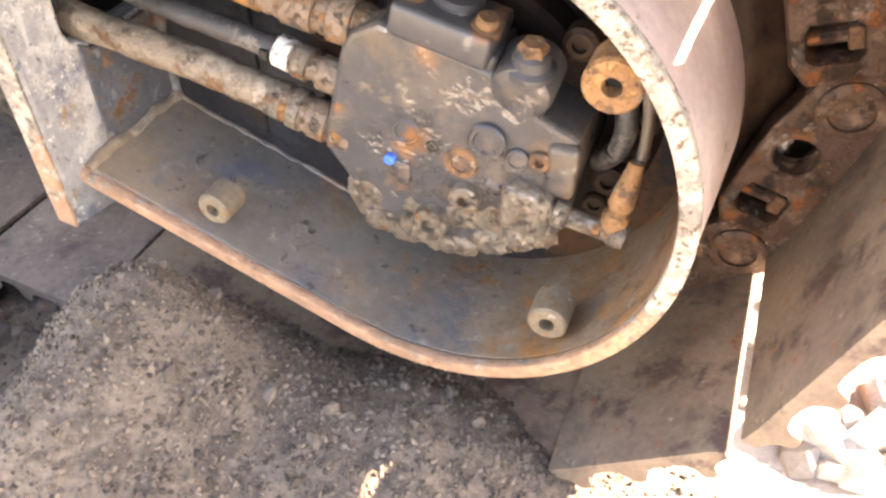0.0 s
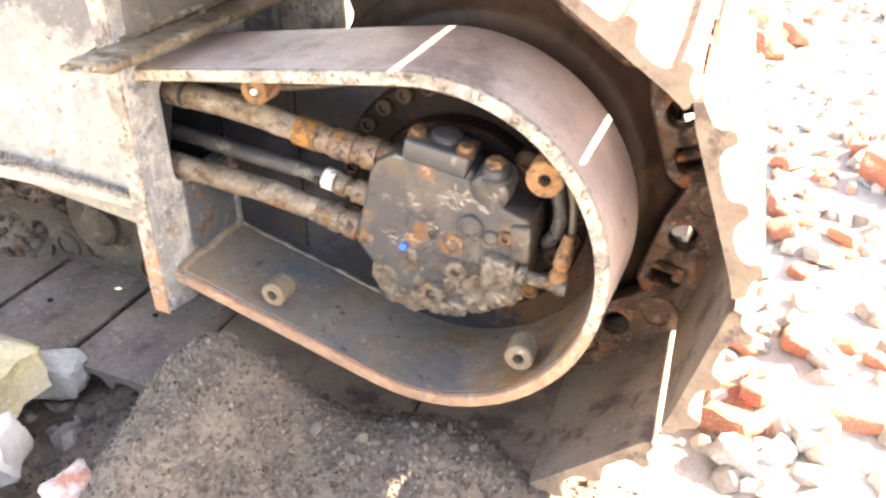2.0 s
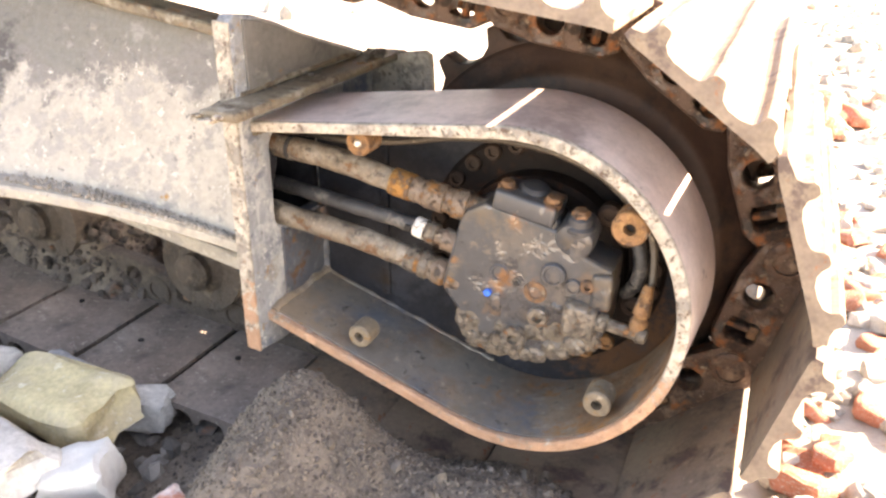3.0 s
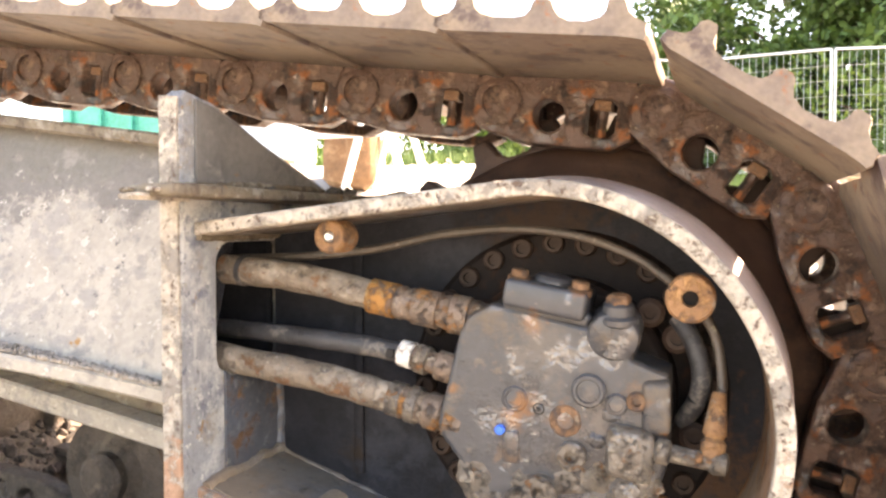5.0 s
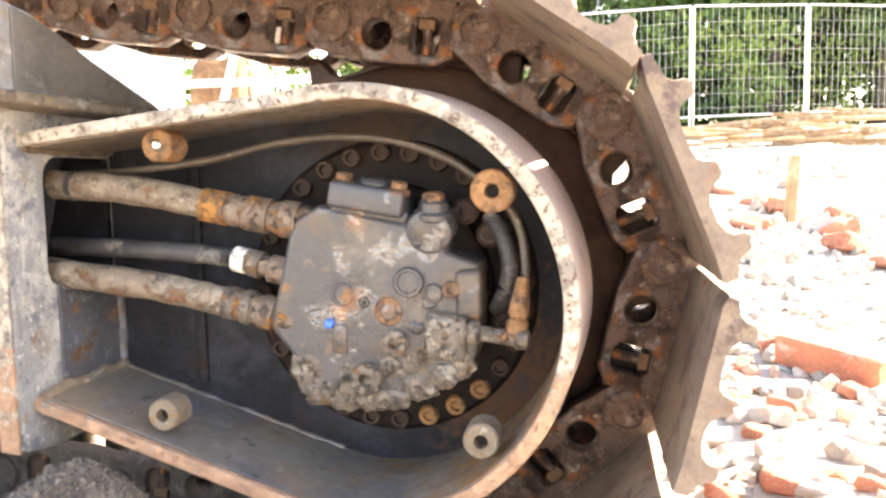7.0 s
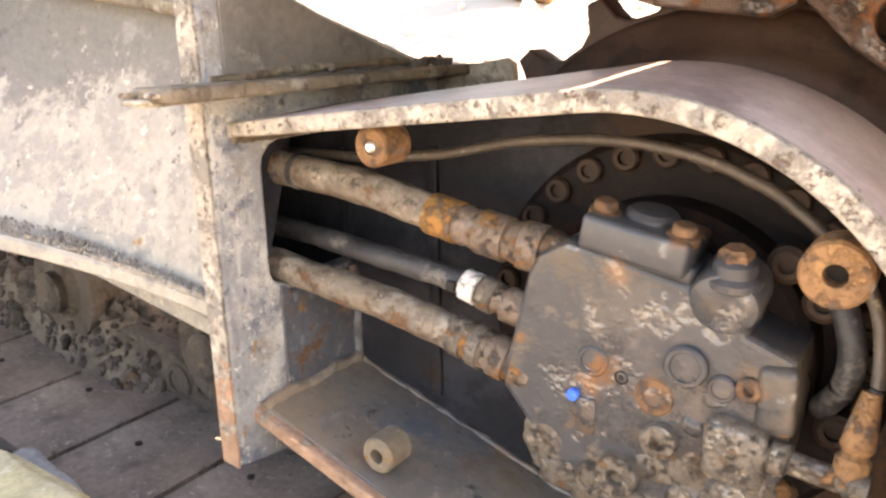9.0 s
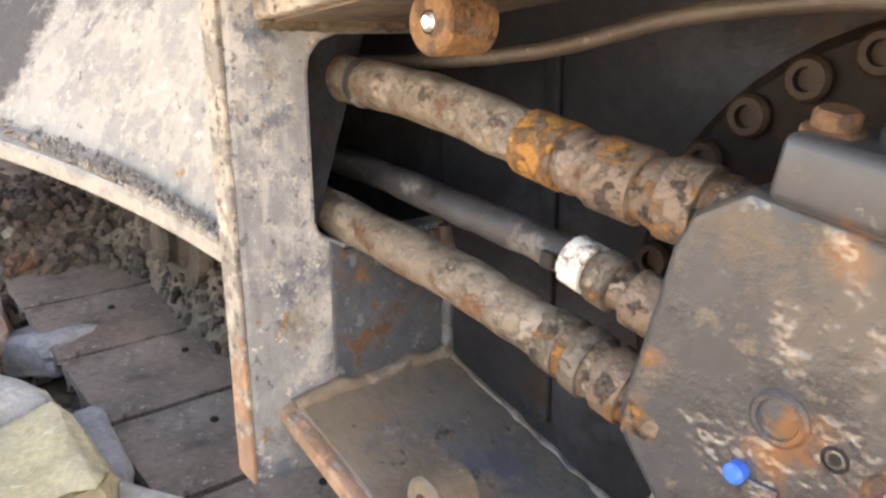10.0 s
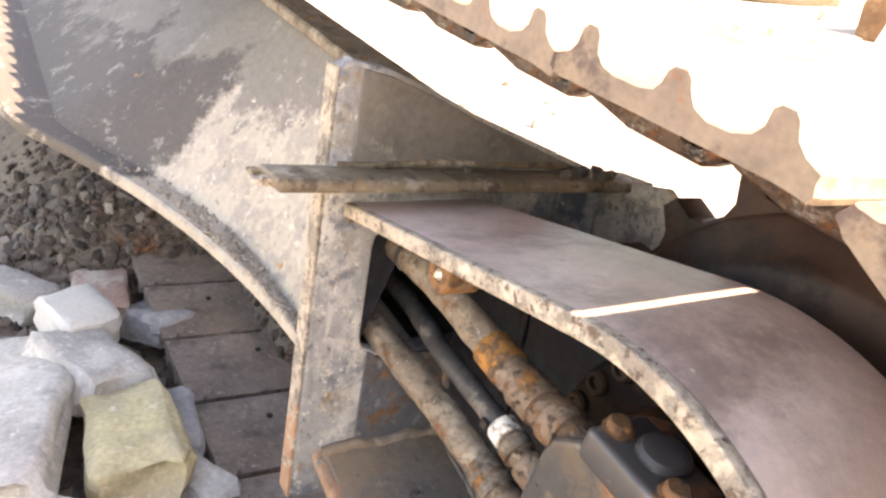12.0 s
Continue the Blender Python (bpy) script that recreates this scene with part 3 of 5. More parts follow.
for k, (x, y, z, w, ln, turn) in enumerate(((-0.322, -0.085, 0.5405, 0.012, 0.06, 6), (-0.306, -0.092, 0.5365, 0.016, 0.05, -5), (-0.335, -0.060, 0.538, 0.010, 0.05, 12), (-0.290, -0.095, 0.5425, 0.010, 0.036, -9))):
    part("bar_splinter", lumpy(box((w, ln, 0.004), pose(x, y, z, -3 + 2 * k, 4 * k - 5, turn), 0.0012), 0.001, 60), M_EDGE if k % 2 else M_FLANGE, frame_thing)
# The pale edge colour stands in for grazing sun on this gusset.
rear = [(-0.32, 0.32), (-0.212, 0.32), (-0.210, 0.50), (-0.212, 0.535), (-0.214, 0.549), (-0.224, 0.555), (-0.26, 0.549), (-0.32, 0.548)]
part("rear_gusset", plate(rear, 0.300, 0.316, bevel=0.004), M_EDGE, frame_thing, "dusty gusset behind the guard, coloured pale for grazing sun")




for k, (x, y, w) in enumerate(((-0.300, 0.10, 0.007), (-0.285, 0.215, 0.012), (-0.295, 0.245, 0.015), (-0.282, 0.262, 0.017), (-0.300, 0.275, 0.014), (-0.288, 0.284, 0.012))):
    me_ = chunk((w, w * 0.9, w * 0.7), 71.0 + 2 * k, 0.3, 3, 0.2)
    ob = part("dirt_clod", me_, M_SOIL, m=pose(x, y, 0.549 + w * 0.2, 10, -8, 40 * k))
    tagged(ob, "dark dried mud clod lying on the rusty flat bar", "mud clod", "clods on the bar")


def frame_loft(name, rows, material, label="", close=True):
    """A long member of the frame, from cross-sections (x, [(y, z) ...])."""
    bm = bmesh.new()
    rings = [[bm.verts.new((x, y, z)) for y, z in sec] for x, sec in rows]
    for a, b in zip(rings, rings[1:]):
        for k in range(len(a)):
            bm.faces.new((a[k], a[(k + 1) % len(a)], b[(k + 1) % len(a)], b[k]))
    bm.faces.new(rings[0])
    bm.faces.new(list(reversed(rings[-1])))
    bmesh.ops.recalc_face_normals(bm, faces=bm.faces[:])
    bmesh.ops.bevel(bm, geom=[e for e in bm.edges if e.is_manifold and e.calc_face_angle() > 0.6], offset=0.003, segments=1, affect="EDGES", profile=0.5)
    return part(name, smart(mesh_of(bm, name), 30), material, frame_thing, label)


def ledge_y(x):
    d = -0.335 - x
    return -0.02 - 0.05 * d - 0.55 * d * d if d < 0.62 else -0.262 - 0.12 * (d - 0.62)


def ledge_z(x):
    return 0.335 - 0.17 * (x + 0.335)


def plate_y(x):
    return max(ledge_y(x) * (0.35 + 0.5 * smooth(0.12, 0.60, -0.335 - x)), -0.20)


xs = [-0.338 - 0.05 * k for k in range(15)] + [-1.3, -1.7, -2.1, -2.8, -3.6]
frame_loft("side_plate", [(x, [(plate_y(x) - 0.004, ledge_z(x) - 0.005), (plate_y(x) + 0.016, ledge_z(x) - 0.005), (0.10, ledge_z(x) + 0.255 - 0.03 * (-0.338 - x)), (0.08, ledge_z(x) + 0.26 - 0.03 * (-0.338 - x))]) for x in xs], M_PALE, "pale chalky side plate with grey scuffs and a far end coloured as shaded")
# Dark sheet added behind the pale plate, in place of the frame's inner shade.
frame_loft("side_plate_back", [(x, [(plate_y(x) + 0.018, ledge_z(x) + 0.004), (plate_y(x) + 0.022, ledge_z(x) + 0.004), (0.106, ledge_z(x) + 0.248 - 0.03 * (-0.338 - x)), (0.102, ledge_z(x) + 0.248 - 0.03 * (-0.338 - x))]) for x in xs], M_DARK, "added dark sheet that stands in for shade behind the side plate")
frame_loft("ledge", [(x, [(ledge_y(x), ledge_z(x)), (0.10, ledge_z(x) + 0.004), (0.10, ledge_z(x) - 0.016), (ledge_y(x), ledge_z(x) - 0.018)]) for x in xs], M_PALE, "pale ledge with chipped edge")
frame_loft("web", [(x, [(0.085, ledge_z(x) - 0.016), (0.10, ledge_z(x) - 0.016), (0.10, ledge_z(x) - 0.10), (0.085, ledge_z(x) - 0.10)]) for x in xs[:12]], M_FLANGE, "brown dusty web plate")
frame_loft("lower_bar", [(x, [(0.055, ledge_z(x) - 0.080), (0.0848, ledge_z(x) - 0.076), (0.0848, ledge_z(x) - 0.106), (0.057, ledge_z(x) - 0.106)]) for x in xs[:12]], M_PALE, "pale lower rail")
frame_loft("top_flange", [(x, [(0.05, ledge_z(x) + 0.252 - 0.03 * (-0.338 - x)), (0.11, ledge_z(x) + 0.252 - 0.03 * (-0.338 - x)), (0.11, ledge_z(x) + 0.268 - 0.03 * (-0.338 - x)), (0.05, ledge_z(x) + 0.268 - 0.03 * (-0.338 - x))]) for x in xs], M_FLANGE, "rusty top flange")
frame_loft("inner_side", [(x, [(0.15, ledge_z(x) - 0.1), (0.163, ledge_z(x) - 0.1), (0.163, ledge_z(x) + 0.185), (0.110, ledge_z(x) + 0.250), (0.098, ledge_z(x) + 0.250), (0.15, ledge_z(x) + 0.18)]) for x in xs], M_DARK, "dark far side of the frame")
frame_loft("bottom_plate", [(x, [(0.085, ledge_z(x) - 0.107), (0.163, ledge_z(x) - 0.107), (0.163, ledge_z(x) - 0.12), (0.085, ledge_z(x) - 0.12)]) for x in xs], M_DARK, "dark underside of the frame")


def weld(pts, r, material=M_FLANGE, wobble=0.0022, ripple=0.10):
    return part("weld_bead", sweep(spline(pts, 26), lambda t: r * (0.8 + ripple * math.sin(t * 90)), 10, wobble), material, frame_thing)


low_line = teardrop(0.1985, 0.0150)
(bx0, bz0), (bx1, bz1) = low_line[-1], low_line[-2]
weld([(-0.3125, -0.012, bz0 - 0.002), (-0.3125, 0.06, bz0 - 0.002), (-0.3125, 0.130, bz0 - 0.002)], 0.008, M_INNER, 0.005, 0.0)
weld([(bx0, 0.131, bz0 - 0.002), ((bx0 + bx1) / 2, 0.131, (bz0 + bz1) / 2 - 0.002), (bx1, 0.131, bz1)], 0.005, M_INNER, 0.003, 0.0)
weld([(-0.3120, 0.130, 0.235), (-0.3120, 0.131, 0.29), (-0.3120, 0.130, 0.347)], 0.008, M_PLATE, 0.004, 0.0)


weld([(-0.315, -0.018, 0.497), (-0.315, 0.06, 0.497), (-0.315, 0.13, 0.497)], 0.006)
weld([(-0.318, -0.034, 0.548), (-0.313, 0.09, 0.553), (-0.313, 0.24, 0.553)], 0.005)
weld([(-0.341, -0.020, 0.345), (-0.341, 0.03, 0.45), (-0.341, 0.078, 0.60)], 0.006)


def boss(at, r, depth, material, hole, label, stud=False):
    bm = bmesh.new()
    am = Matrix.Translation(at) @ Vector((0, -1, 0)).to_track_quat("Z", "Y").to_matrix().to_4x4()
    add_lathe(bm, [(r, -depth), (r, -0.0025), (r - 0.002, 0), (hole, 0), (hole * 0.95, -0.014), (0.001, -0.0145)], am, 28)
    ob = part("mounting_boss", smart(mesh_of(bm, "boss"), 35), material, frame_thing, label)
    if stud:
        part("stud", lathe([(0.005, -0.014), (0.005, 0.0), (0.003, 0.002)], at), M_STUD, ob, "bare steel stud")
    else:
        part("bore", lathe([(hole * 0.9, -0.0135), (hole * 0.9, -0.012), (0.001, -0.0118)], at), M_HOLE, ob)


boss((-0.174, 0.0, 0.497), 0.0168, 0.032, M_BOSS, 0.006, "rusty orange boss with a stud", stud=True)
boss((0.164, -0.003, 0.446), 0.0205, 0.029, M_BOSS, 0.007, "rusty orange boss with a hole")
boss((0.150, 0.0, 0.207), 0.0178, 0.032, M_BOSSG, 0.007, "grey boss with a hole")
boss((-0.183, 0.0, 0.219), 0.0170, 0.030, M_BOSSG, 0.007, "dusty ochre boss with a hole")

# ---- sprocket ----
sprocket = thing("drive_sprocket", "dark rusty toothed drive sprocket inside the track", "sprocket")
teeth = []
for k in range(21):
    a = 360 / 21 * k + 72.4 + 360 / 42
    for da, r in ((-6.2, 0.268), (-3.4, 0.276), (-1.6, 0.300), (1.6, 0.300), (3.4, 0.276), (6.2, 0.268)):
        teeth.append((AX + r * math.cos(radians(a + da)), AZ + r * math.sin(radians(a + da))))
part("toothed_ring", plate(teeth, 0.245, 0.285, holes=[circle(AX, AZ, 0.19, 48)], bevel=0.003), M_HUB, sprocket)
part("hub", lathe([(0.264, -0.03), (0.264, -0.010), (0.258, -0.004), (0.240, 0.006), (0.228, 0.016), (0.224, 0.022), (0.216, 0.026), (0.19, 0.026)], (AX, 0.235, AZ), n=72, angle=50), M_HUB, sprocket, "dark rusty hub")
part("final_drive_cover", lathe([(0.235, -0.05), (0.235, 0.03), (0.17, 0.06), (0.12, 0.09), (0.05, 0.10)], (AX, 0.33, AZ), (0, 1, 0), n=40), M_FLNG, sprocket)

# ---- crawler track ----
track = thing("crawler_track", "rusty steel crawler track with triple-grouser shoes round the sprocket", "crawler track")


def shoe_profile():
    """Section of a shoe: flat plate with three flared, worn grousers."""
    h0, h1, g = 0.030, 0.041, 0.021
    p_ = [(-0.0895, h0 + 0.003), (-0.080, h0), (0.070, h0), (0.082, h0 - 0.002), (0.0885, h0 - 0.003), (0.0905, h0 + 0.001), (0.0895, h0 + 0.006)]
    for s, tall in ((0.066, g), (0.004, g * 0.88), (-0.064, g)):
        p_ += [(s + 0.024, h1), (s + 0.014, h1 + 0.003), (s + 0.009, h1 + 0.009), (s + 0.0075, h1 + tall - 0.003), (s + 0.004, h1 + tall), (s - 0.004, h1 + tall), (s - 0.0075, h1 + tall - 0.003), (s - 0.009, h1 + 0.009), (s - 0.014, h1 + 0.003), (s - 0.0235, h1)]
    p_ += [(-0.0895, h1)]
    return list(reversed(p_))


def shoe_mesh(lip=0.0):
    """The shoe's section drawn out across the track, with worn ends; lip: how far a corner is drawn out to block sun.
    """
    prof = shoe_profile()
    bm = bmesh.new()
    cuts = [SHOE_LO, SHOE_LO + 0.004, SHOE_LO + 0.02, 0.05, 0.065, 0.1, 0.2, 0.3, 0.4, 0.5, 0.6, SHOE_HI - 0.02, SHOE_HI]
    rings = []
    for y in cuts:
        ring = []
        for s, h in prof:
            w = 0.002 * noise.noise(Vector((s * 40, y * 9, h * 60)))
            worn = 0.985 if y in (SHOE_LO, SHOE_HI) else 1.0
            out = lip if s < -0.085 and y < 0.06 else 0.0
            ring.append(bm.verts.new((s * worn + w - out, y, 0.04 + (h - 0.04) * worn + w)))
        rings.append(ring)
    n = len(prof)
    for a, b in zip(rings, rings[1:]):
        for k in range(n):
            bm.faces.new((a[k], b[k], b[(k + 1) % n], a[(k + 1) % n]))
    bm.faces.new(rings[0])
    bm.faces.new(list(reversed(rings[-1])))
    bmesh.ops.recalc_face_normals(bm, faces=bm.faces[:])
    return smart(mesh_of(bm, "shoe"), 32)


def link_mesh(side):
    """One track link with its two bolt openings; local x along the track, z outwards."""
    L = PITCH
    a_out = circle(0, 0, 0.037, 14, 100, 260)
    a_out += [(0.02, -0.041), (0.045, -0.046), (L * 0.75, -0.046), (L * 0.86, -0.034), (L * 0.86, 0.030), (L * 0.78, 0.034), (L * 0.20, 0.034), (0.03, 0.030)]
    holes = [circle(L * 0.335, -0.012, 0.0185, 16), [(L * 0.66 - 0.017, -0.028), (L * 0.66 - 0.01, -0.032), (L * 0.66 + 0.01, -0.032), (L * 0.66 + 0.017, -0.026), (L * 0.66 + 0.017, 0.004), (L * 0.66 + 0.01, 0.010), (L * 0.66 - 0.012, 0.010), (L * 0.66 - 0.017, 0.004)]]
    b_out = [(L * 0.82, -0.030)] + circle(L, 0, 0.031, 14, -110, 110) + [(L * 0.82, 0.028)]
    if side < 0:
        return plate(a_out, -0.075, -0.045, holes, 0.0035), plate(b_out, -0.050, -0.022, (), 0.003)
    return plate(a_out, 0.045, 0.075, holes, 0.0035), plate(b_out, 0.022, 0.050, (), 0.003)


# The second mesh has an added lip that closes a joint against the sun.
shoe_me, lipped_me, dusty_me = shoe_mesh(), shoe_mesh(0.010), shoe_mesh()
dusty_me.transform(Matrix.Diagonal((0.915, 1, 1, 1)))
link_me = {s: link_mesh(s) for s in (-1, 1)}
pin_me = lathe([(0.017, -0.078), (0.017, 0.0715), (0.013, 0.073), (0.012, 0.0695), (0.004, 0.070)], (0, 0, 0), n=18)
ring_me = lathe([(0.0275, 0.074), (0.0275, 0.0775), (0.025, 0.079), (0.0185, 0.079), (0.018, 0.073)], (0, 0, 0), n=22)
bush_me = lathe([(0.028, -0.045), (0.028, 0.045)], (0, 0, 0), n=16)
nut_me = box((0.020, 0.020, 0.012), Matrix.Translation((PITCH * 0.66, -0.058, 0.004)), 0.002)
stud_me = lathe([(0.006, 0.0), (0.006, 0.034)], (PITCH * 0.66, -0.058, 0.001), (0, 0, -1), n=10)
dot_me = lathe([(0.005, -0.004), (0.005, 0.0012), (0.004, 0.0016)], (0, 0, 0), (0, 0, -1), n=10)
for me_, mt in ((shoe_me, M_SHOE), (lipped_me, M_SHOE), (dusty_me, M_DUSTY), (pin_me, M_CHAIN), (ring_me, M_CHAIN), (bush_me, M_CHAIN), (nut_me, M_BOLT), (stud_me, M_CHAIN), (dot_me, M_HOLE), *((x, M_CHAIN) for s in (-1, 1) for x in link_me[s])):
    me_.materials.append(mt)
# Darker copies of the chain meshes, with the lower run's shade in their colour.
dimmed = {}
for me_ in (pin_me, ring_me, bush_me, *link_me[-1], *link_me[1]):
    dimmed[me_.name] = me_.copy()
    dimmed[me_.name].materials[0] = M_SHADED

for k in range(len(PINS) - 1):
    a, b = Vector((PINS[k][0], 0, PINS[k][1])), Vector((PINS[k + 1][0], 0, PINS[k + 1][1]))
    ex = (b - a).normalized()
    ez = Vector((-ex.z, 0, ex.x))
    at = a + Vector((0, CHAIN_MID, 0))
    m = Matrix(((ex.x, 0, ez.x, at.x), (ex.y, 1, ez.y, at.y), (ex.z, 0, ez.z, at.z), (0, 0, 0, 1)))
    mid = m @ Vector((PITCH / 2, 0, 0))
    ms = m.copy()
    ms.translation = Vector((mid.x, 0, mid.z))
    low = k > len(upper) + 6
    around = k - len(upper)
    ms = ms @ Matrix.Translation((-0.003 if around == 1 else -0.004 if around == 2 else -0.0168 if around == 4 else 0.0, 0, 0)) @ Matrix.Diagonal((1.025 if around in (-1, 0) else 1.075 if around == 1 else 1.187 if around == 4 else 1.035 if around < -1 else 1.0, 1, 1, 1)) @ pose(0, 0, 0, 0, 0.9 if around < -1 else 0.0, 0)
    sh = part("track_shoe", dusty_me if low else lipped_me if around == 1 else shoe_me, None, track, m=ms)
    # Raised near-black discs drawn where the shoes have bolt holes.
    for s, y in ((0.030, 0.075 + 0.04 * (k % 2)),) if low else ():
        part("bolt_hole", dot_me, None, sh, m=Matrix.Translation((s, y, 0.0288)))
    # The muddy flag picks the copies whose colour stands in for shade.
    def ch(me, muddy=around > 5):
        return dimmed[me.name] if muddy else me

    for side in (-1, 1):
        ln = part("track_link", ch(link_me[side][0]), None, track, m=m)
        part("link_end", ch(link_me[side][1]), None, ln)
        if side < 0:
            part("nut", nut_me, None, ln)
            part("bolt_shank", stud_me, None, ln)
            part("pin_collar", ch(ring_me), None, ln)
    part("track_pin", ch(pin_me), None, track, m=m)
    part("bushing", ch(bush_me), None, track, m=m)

# ---- rollers under the frame ----
roller = thing("track_roller", "flanged track roller under the frame, darkened for shade", "track roller", "track rollers")
part("roller_body", lathe([(0.045, -0.10), (0.085, -0.10), (0.085, -0.08), (0.065, -0.075), (0.065, 0.075), (0.085, 0.08), (0.085, 0.10), (0.05, 0.10), (0.03, 0.115)], (0, 0, 0), n=28), M_SHADED, roller)
part("end_cap", lathe([(0.035, 0.10), (0.035, 0.125), (0.028, 0.13), (0.012, 0.13)], (0, 0, 0), n=20), M_SHADED, roller)
roller.location = (-0.60, CHAIN_MID, 0.165)
copy_thing(roller, Matrix.Translation((-0.98, CHAIN_MID, 0.19)))
copy_thing(roller, Matrix.Translation((-1.36, CHAIN_MID, 0.24)))

# ---- travel motor ----
motor = thing("travel_motor", "grey oily hydraulic travel motor crusted with mud and rust", "hydraulic motor")
block = [(-0.018, 0.434), (0.03, 0.425), (0.072, 0.416), (0.111, 0.402), (0.114, 0.386), (0.145, 0.374), (0.146, 0.333), (0.143, 0.288), (0.133, 0.260), (0.104, 0.246), (0.081, 0.238), (0.057, 0.226), (0.009, 0.223), (-0.022, 0.229), (-0.046, 0.247), (-0.052, 0.278), (-0.070, 0.300), (-0.075, 0.314), (-0.066, 0.345), (-0.052, 0.402), (-0.043, 0.420)]


part("valve_block", plate(block, 0.034, 0.10, bevel=0.006, res=2), M_MOTOR, motor)
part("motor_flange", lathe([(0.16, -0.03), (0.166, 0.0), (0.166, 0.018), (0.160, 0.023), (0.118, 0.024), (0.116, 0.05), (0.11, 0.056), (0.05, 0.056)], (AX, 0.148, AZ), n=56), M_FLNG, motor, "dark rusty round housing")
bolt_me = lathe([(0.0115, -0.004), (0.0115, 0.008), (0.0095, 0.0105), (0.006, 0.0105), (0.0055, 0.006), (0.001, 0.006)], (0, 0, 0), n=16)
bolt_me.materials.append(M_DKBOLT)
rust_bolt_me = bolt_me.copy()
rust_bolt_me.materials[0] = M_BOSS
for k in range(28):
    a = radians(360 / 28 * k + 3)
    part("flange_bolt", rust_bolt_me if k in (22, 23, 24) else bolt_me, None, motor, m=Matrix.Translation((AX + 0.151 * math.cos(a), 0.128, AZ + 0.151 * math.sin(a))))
cap = part("counterbalance_cap", box((0.078, 0.056, 0.027), pose(0.035, 0.048, 0.4395, 0, 10, 0), 0.005, 3), M_MOTOR, motor, "glossy dark grey cap")
part("cap_base", box((0.084, 0.05, 0.014), pose(0.034, 0.060, 0.426, 0, 10, 0), 0.004, 2), M_MOTOR, cap)
for x, y, z in ((0.008, 0.040, 0.457), (0.066, 0.036, 0.447)):
    part("cap_bolt", lathe([(0.0115, -0.004), (0.0115, 0.002), (0.0085, 0.003), (0.0085, 0.008), (0.0070, 0.0095), (0.004, 0.0095)], (x, y, z), (0.17, -0.12, 0.97), n=12, angle=20), M_BOLT, cap, "rusty bolt")
part("cap_disc", lathe([(0.019, -0.006), (0.019, 0.004), (0.016, 0.007), (0.010, 0.008)], (0.038, 0.054, 0.4525), (0.17, -0.06, 0.97), n=24), M_MOTOR, cap)
valve = part("relief_valve", lathe([(0.0165, -0.02), (0.0165, 0.008), (0.0185, 0.010), (0.0185, 0.015), (0.0145, 0.018), (0.0140, 0.026), (0.010, 0.029)], (0.100, 0.040, 0.410), (0.05, -0.16, 0.98), n=20), M_MOTOR, motor, "stacked relief valve with a rusty cap nut")
part("cap_nut", lathe([(0.0115, 0.0), (0.0115, 0.008), (0.008, 0.011)], (0.1012, 0.0358, 0.4345), (0.05, -0.16, 0.98), n=6, angle=20), M_BOLT, valve)
part("valve_boss", lathe([(0.024, -0.03), (0.024, 0.002), (0.022, 0.006), (0.015, 0.009), (0.008, 0.010)], (0.097, 0.035, 0.407), (0.0, -0.97, -0.22), n=28), M_MOTOR, motor, "glossy rounded boss")


def face_plug(x, z, r, material, proud=0.004, socket=0.0, label=""):
    prof = [(r, -0.006), (r, proud - 0.0015), (r - 0.0015, proud)]
    if socket:
        prof += [(socket, proud), (socket * 0.9, proud - 0.006), (0.001, proud - 0.006)]
    else:
        prof += [(r * 0.72, proud), (r * 0.66, proud - 0.0015), (r * 0.3, proud - 0.001)]
    return part("plug", lathe(prof, (x, 0.034, z), n=22), material, motor, label)


face_plug(0.005, 0.343, 0.0125, M_MOTOR, 0.002)
face_plug(0.028, 0.335, 0.006, M_HOLE, 0.0012)
face_plug(0.053, 0.326, 0.015, M_BOLT, 0.0015, 0.008, "rusty recessed port")
face_plug(0.075, 0.356, 0.0155, M_MOTOR, 0.006, 0.0, "shiny grey plug")
face_plug(0.060, 0.295, 0.0135, M_CRUST, 0.010, 0.006, "muddy socket screw")
face_plug(0.030, 0.258, 0.0165, M_CRUST, 0.012, 0.007, "muddy socket screw")
face_plug(0.100, 0.345, 0.010, M_MOTOR, 0.004)
face_plug(0.118, 0.349, 0.009, M_BOLT, 0.005, 0.004)
face_plug(0.045, 0.236, 0.010, M_CRUST, 0.006)
face_plug(0.008, 0.246, 0.013, M_CRUST, 0.005)
part("blue_cap", lathe([(0.0048, -0.004), (0.0048, 0.004), (0.0032, 0.0055)], (-0.009, 0.033, 0.313), n=14), M_BLUE, motor, "small bright blue plastic cap")
part("cap_bracket", box((0.016, 0.003, 0.030), pose(0.001, 0.0335, 0.297), 0.001), M_MOTOR, motor)
for cx, cz, w, h, d, ang in ((0.112, 0.303, 0.040, 0.046, 0.030, 6), (0.135, 0.345, 0.026, 0.05, 0.012, 0)):
    fit_ob = part("fitting_block" if cx == 0.112 else "side_port", lumpy(box((w, d, h), pose(cx, 0.034, cz, 0, ang, 0), 0.007, 3), 0.003, 70), M_CRUST if cx != 0.135 else M_MOTOR, motor, "pale muddy fitting block" if cx == 0.112 else "")
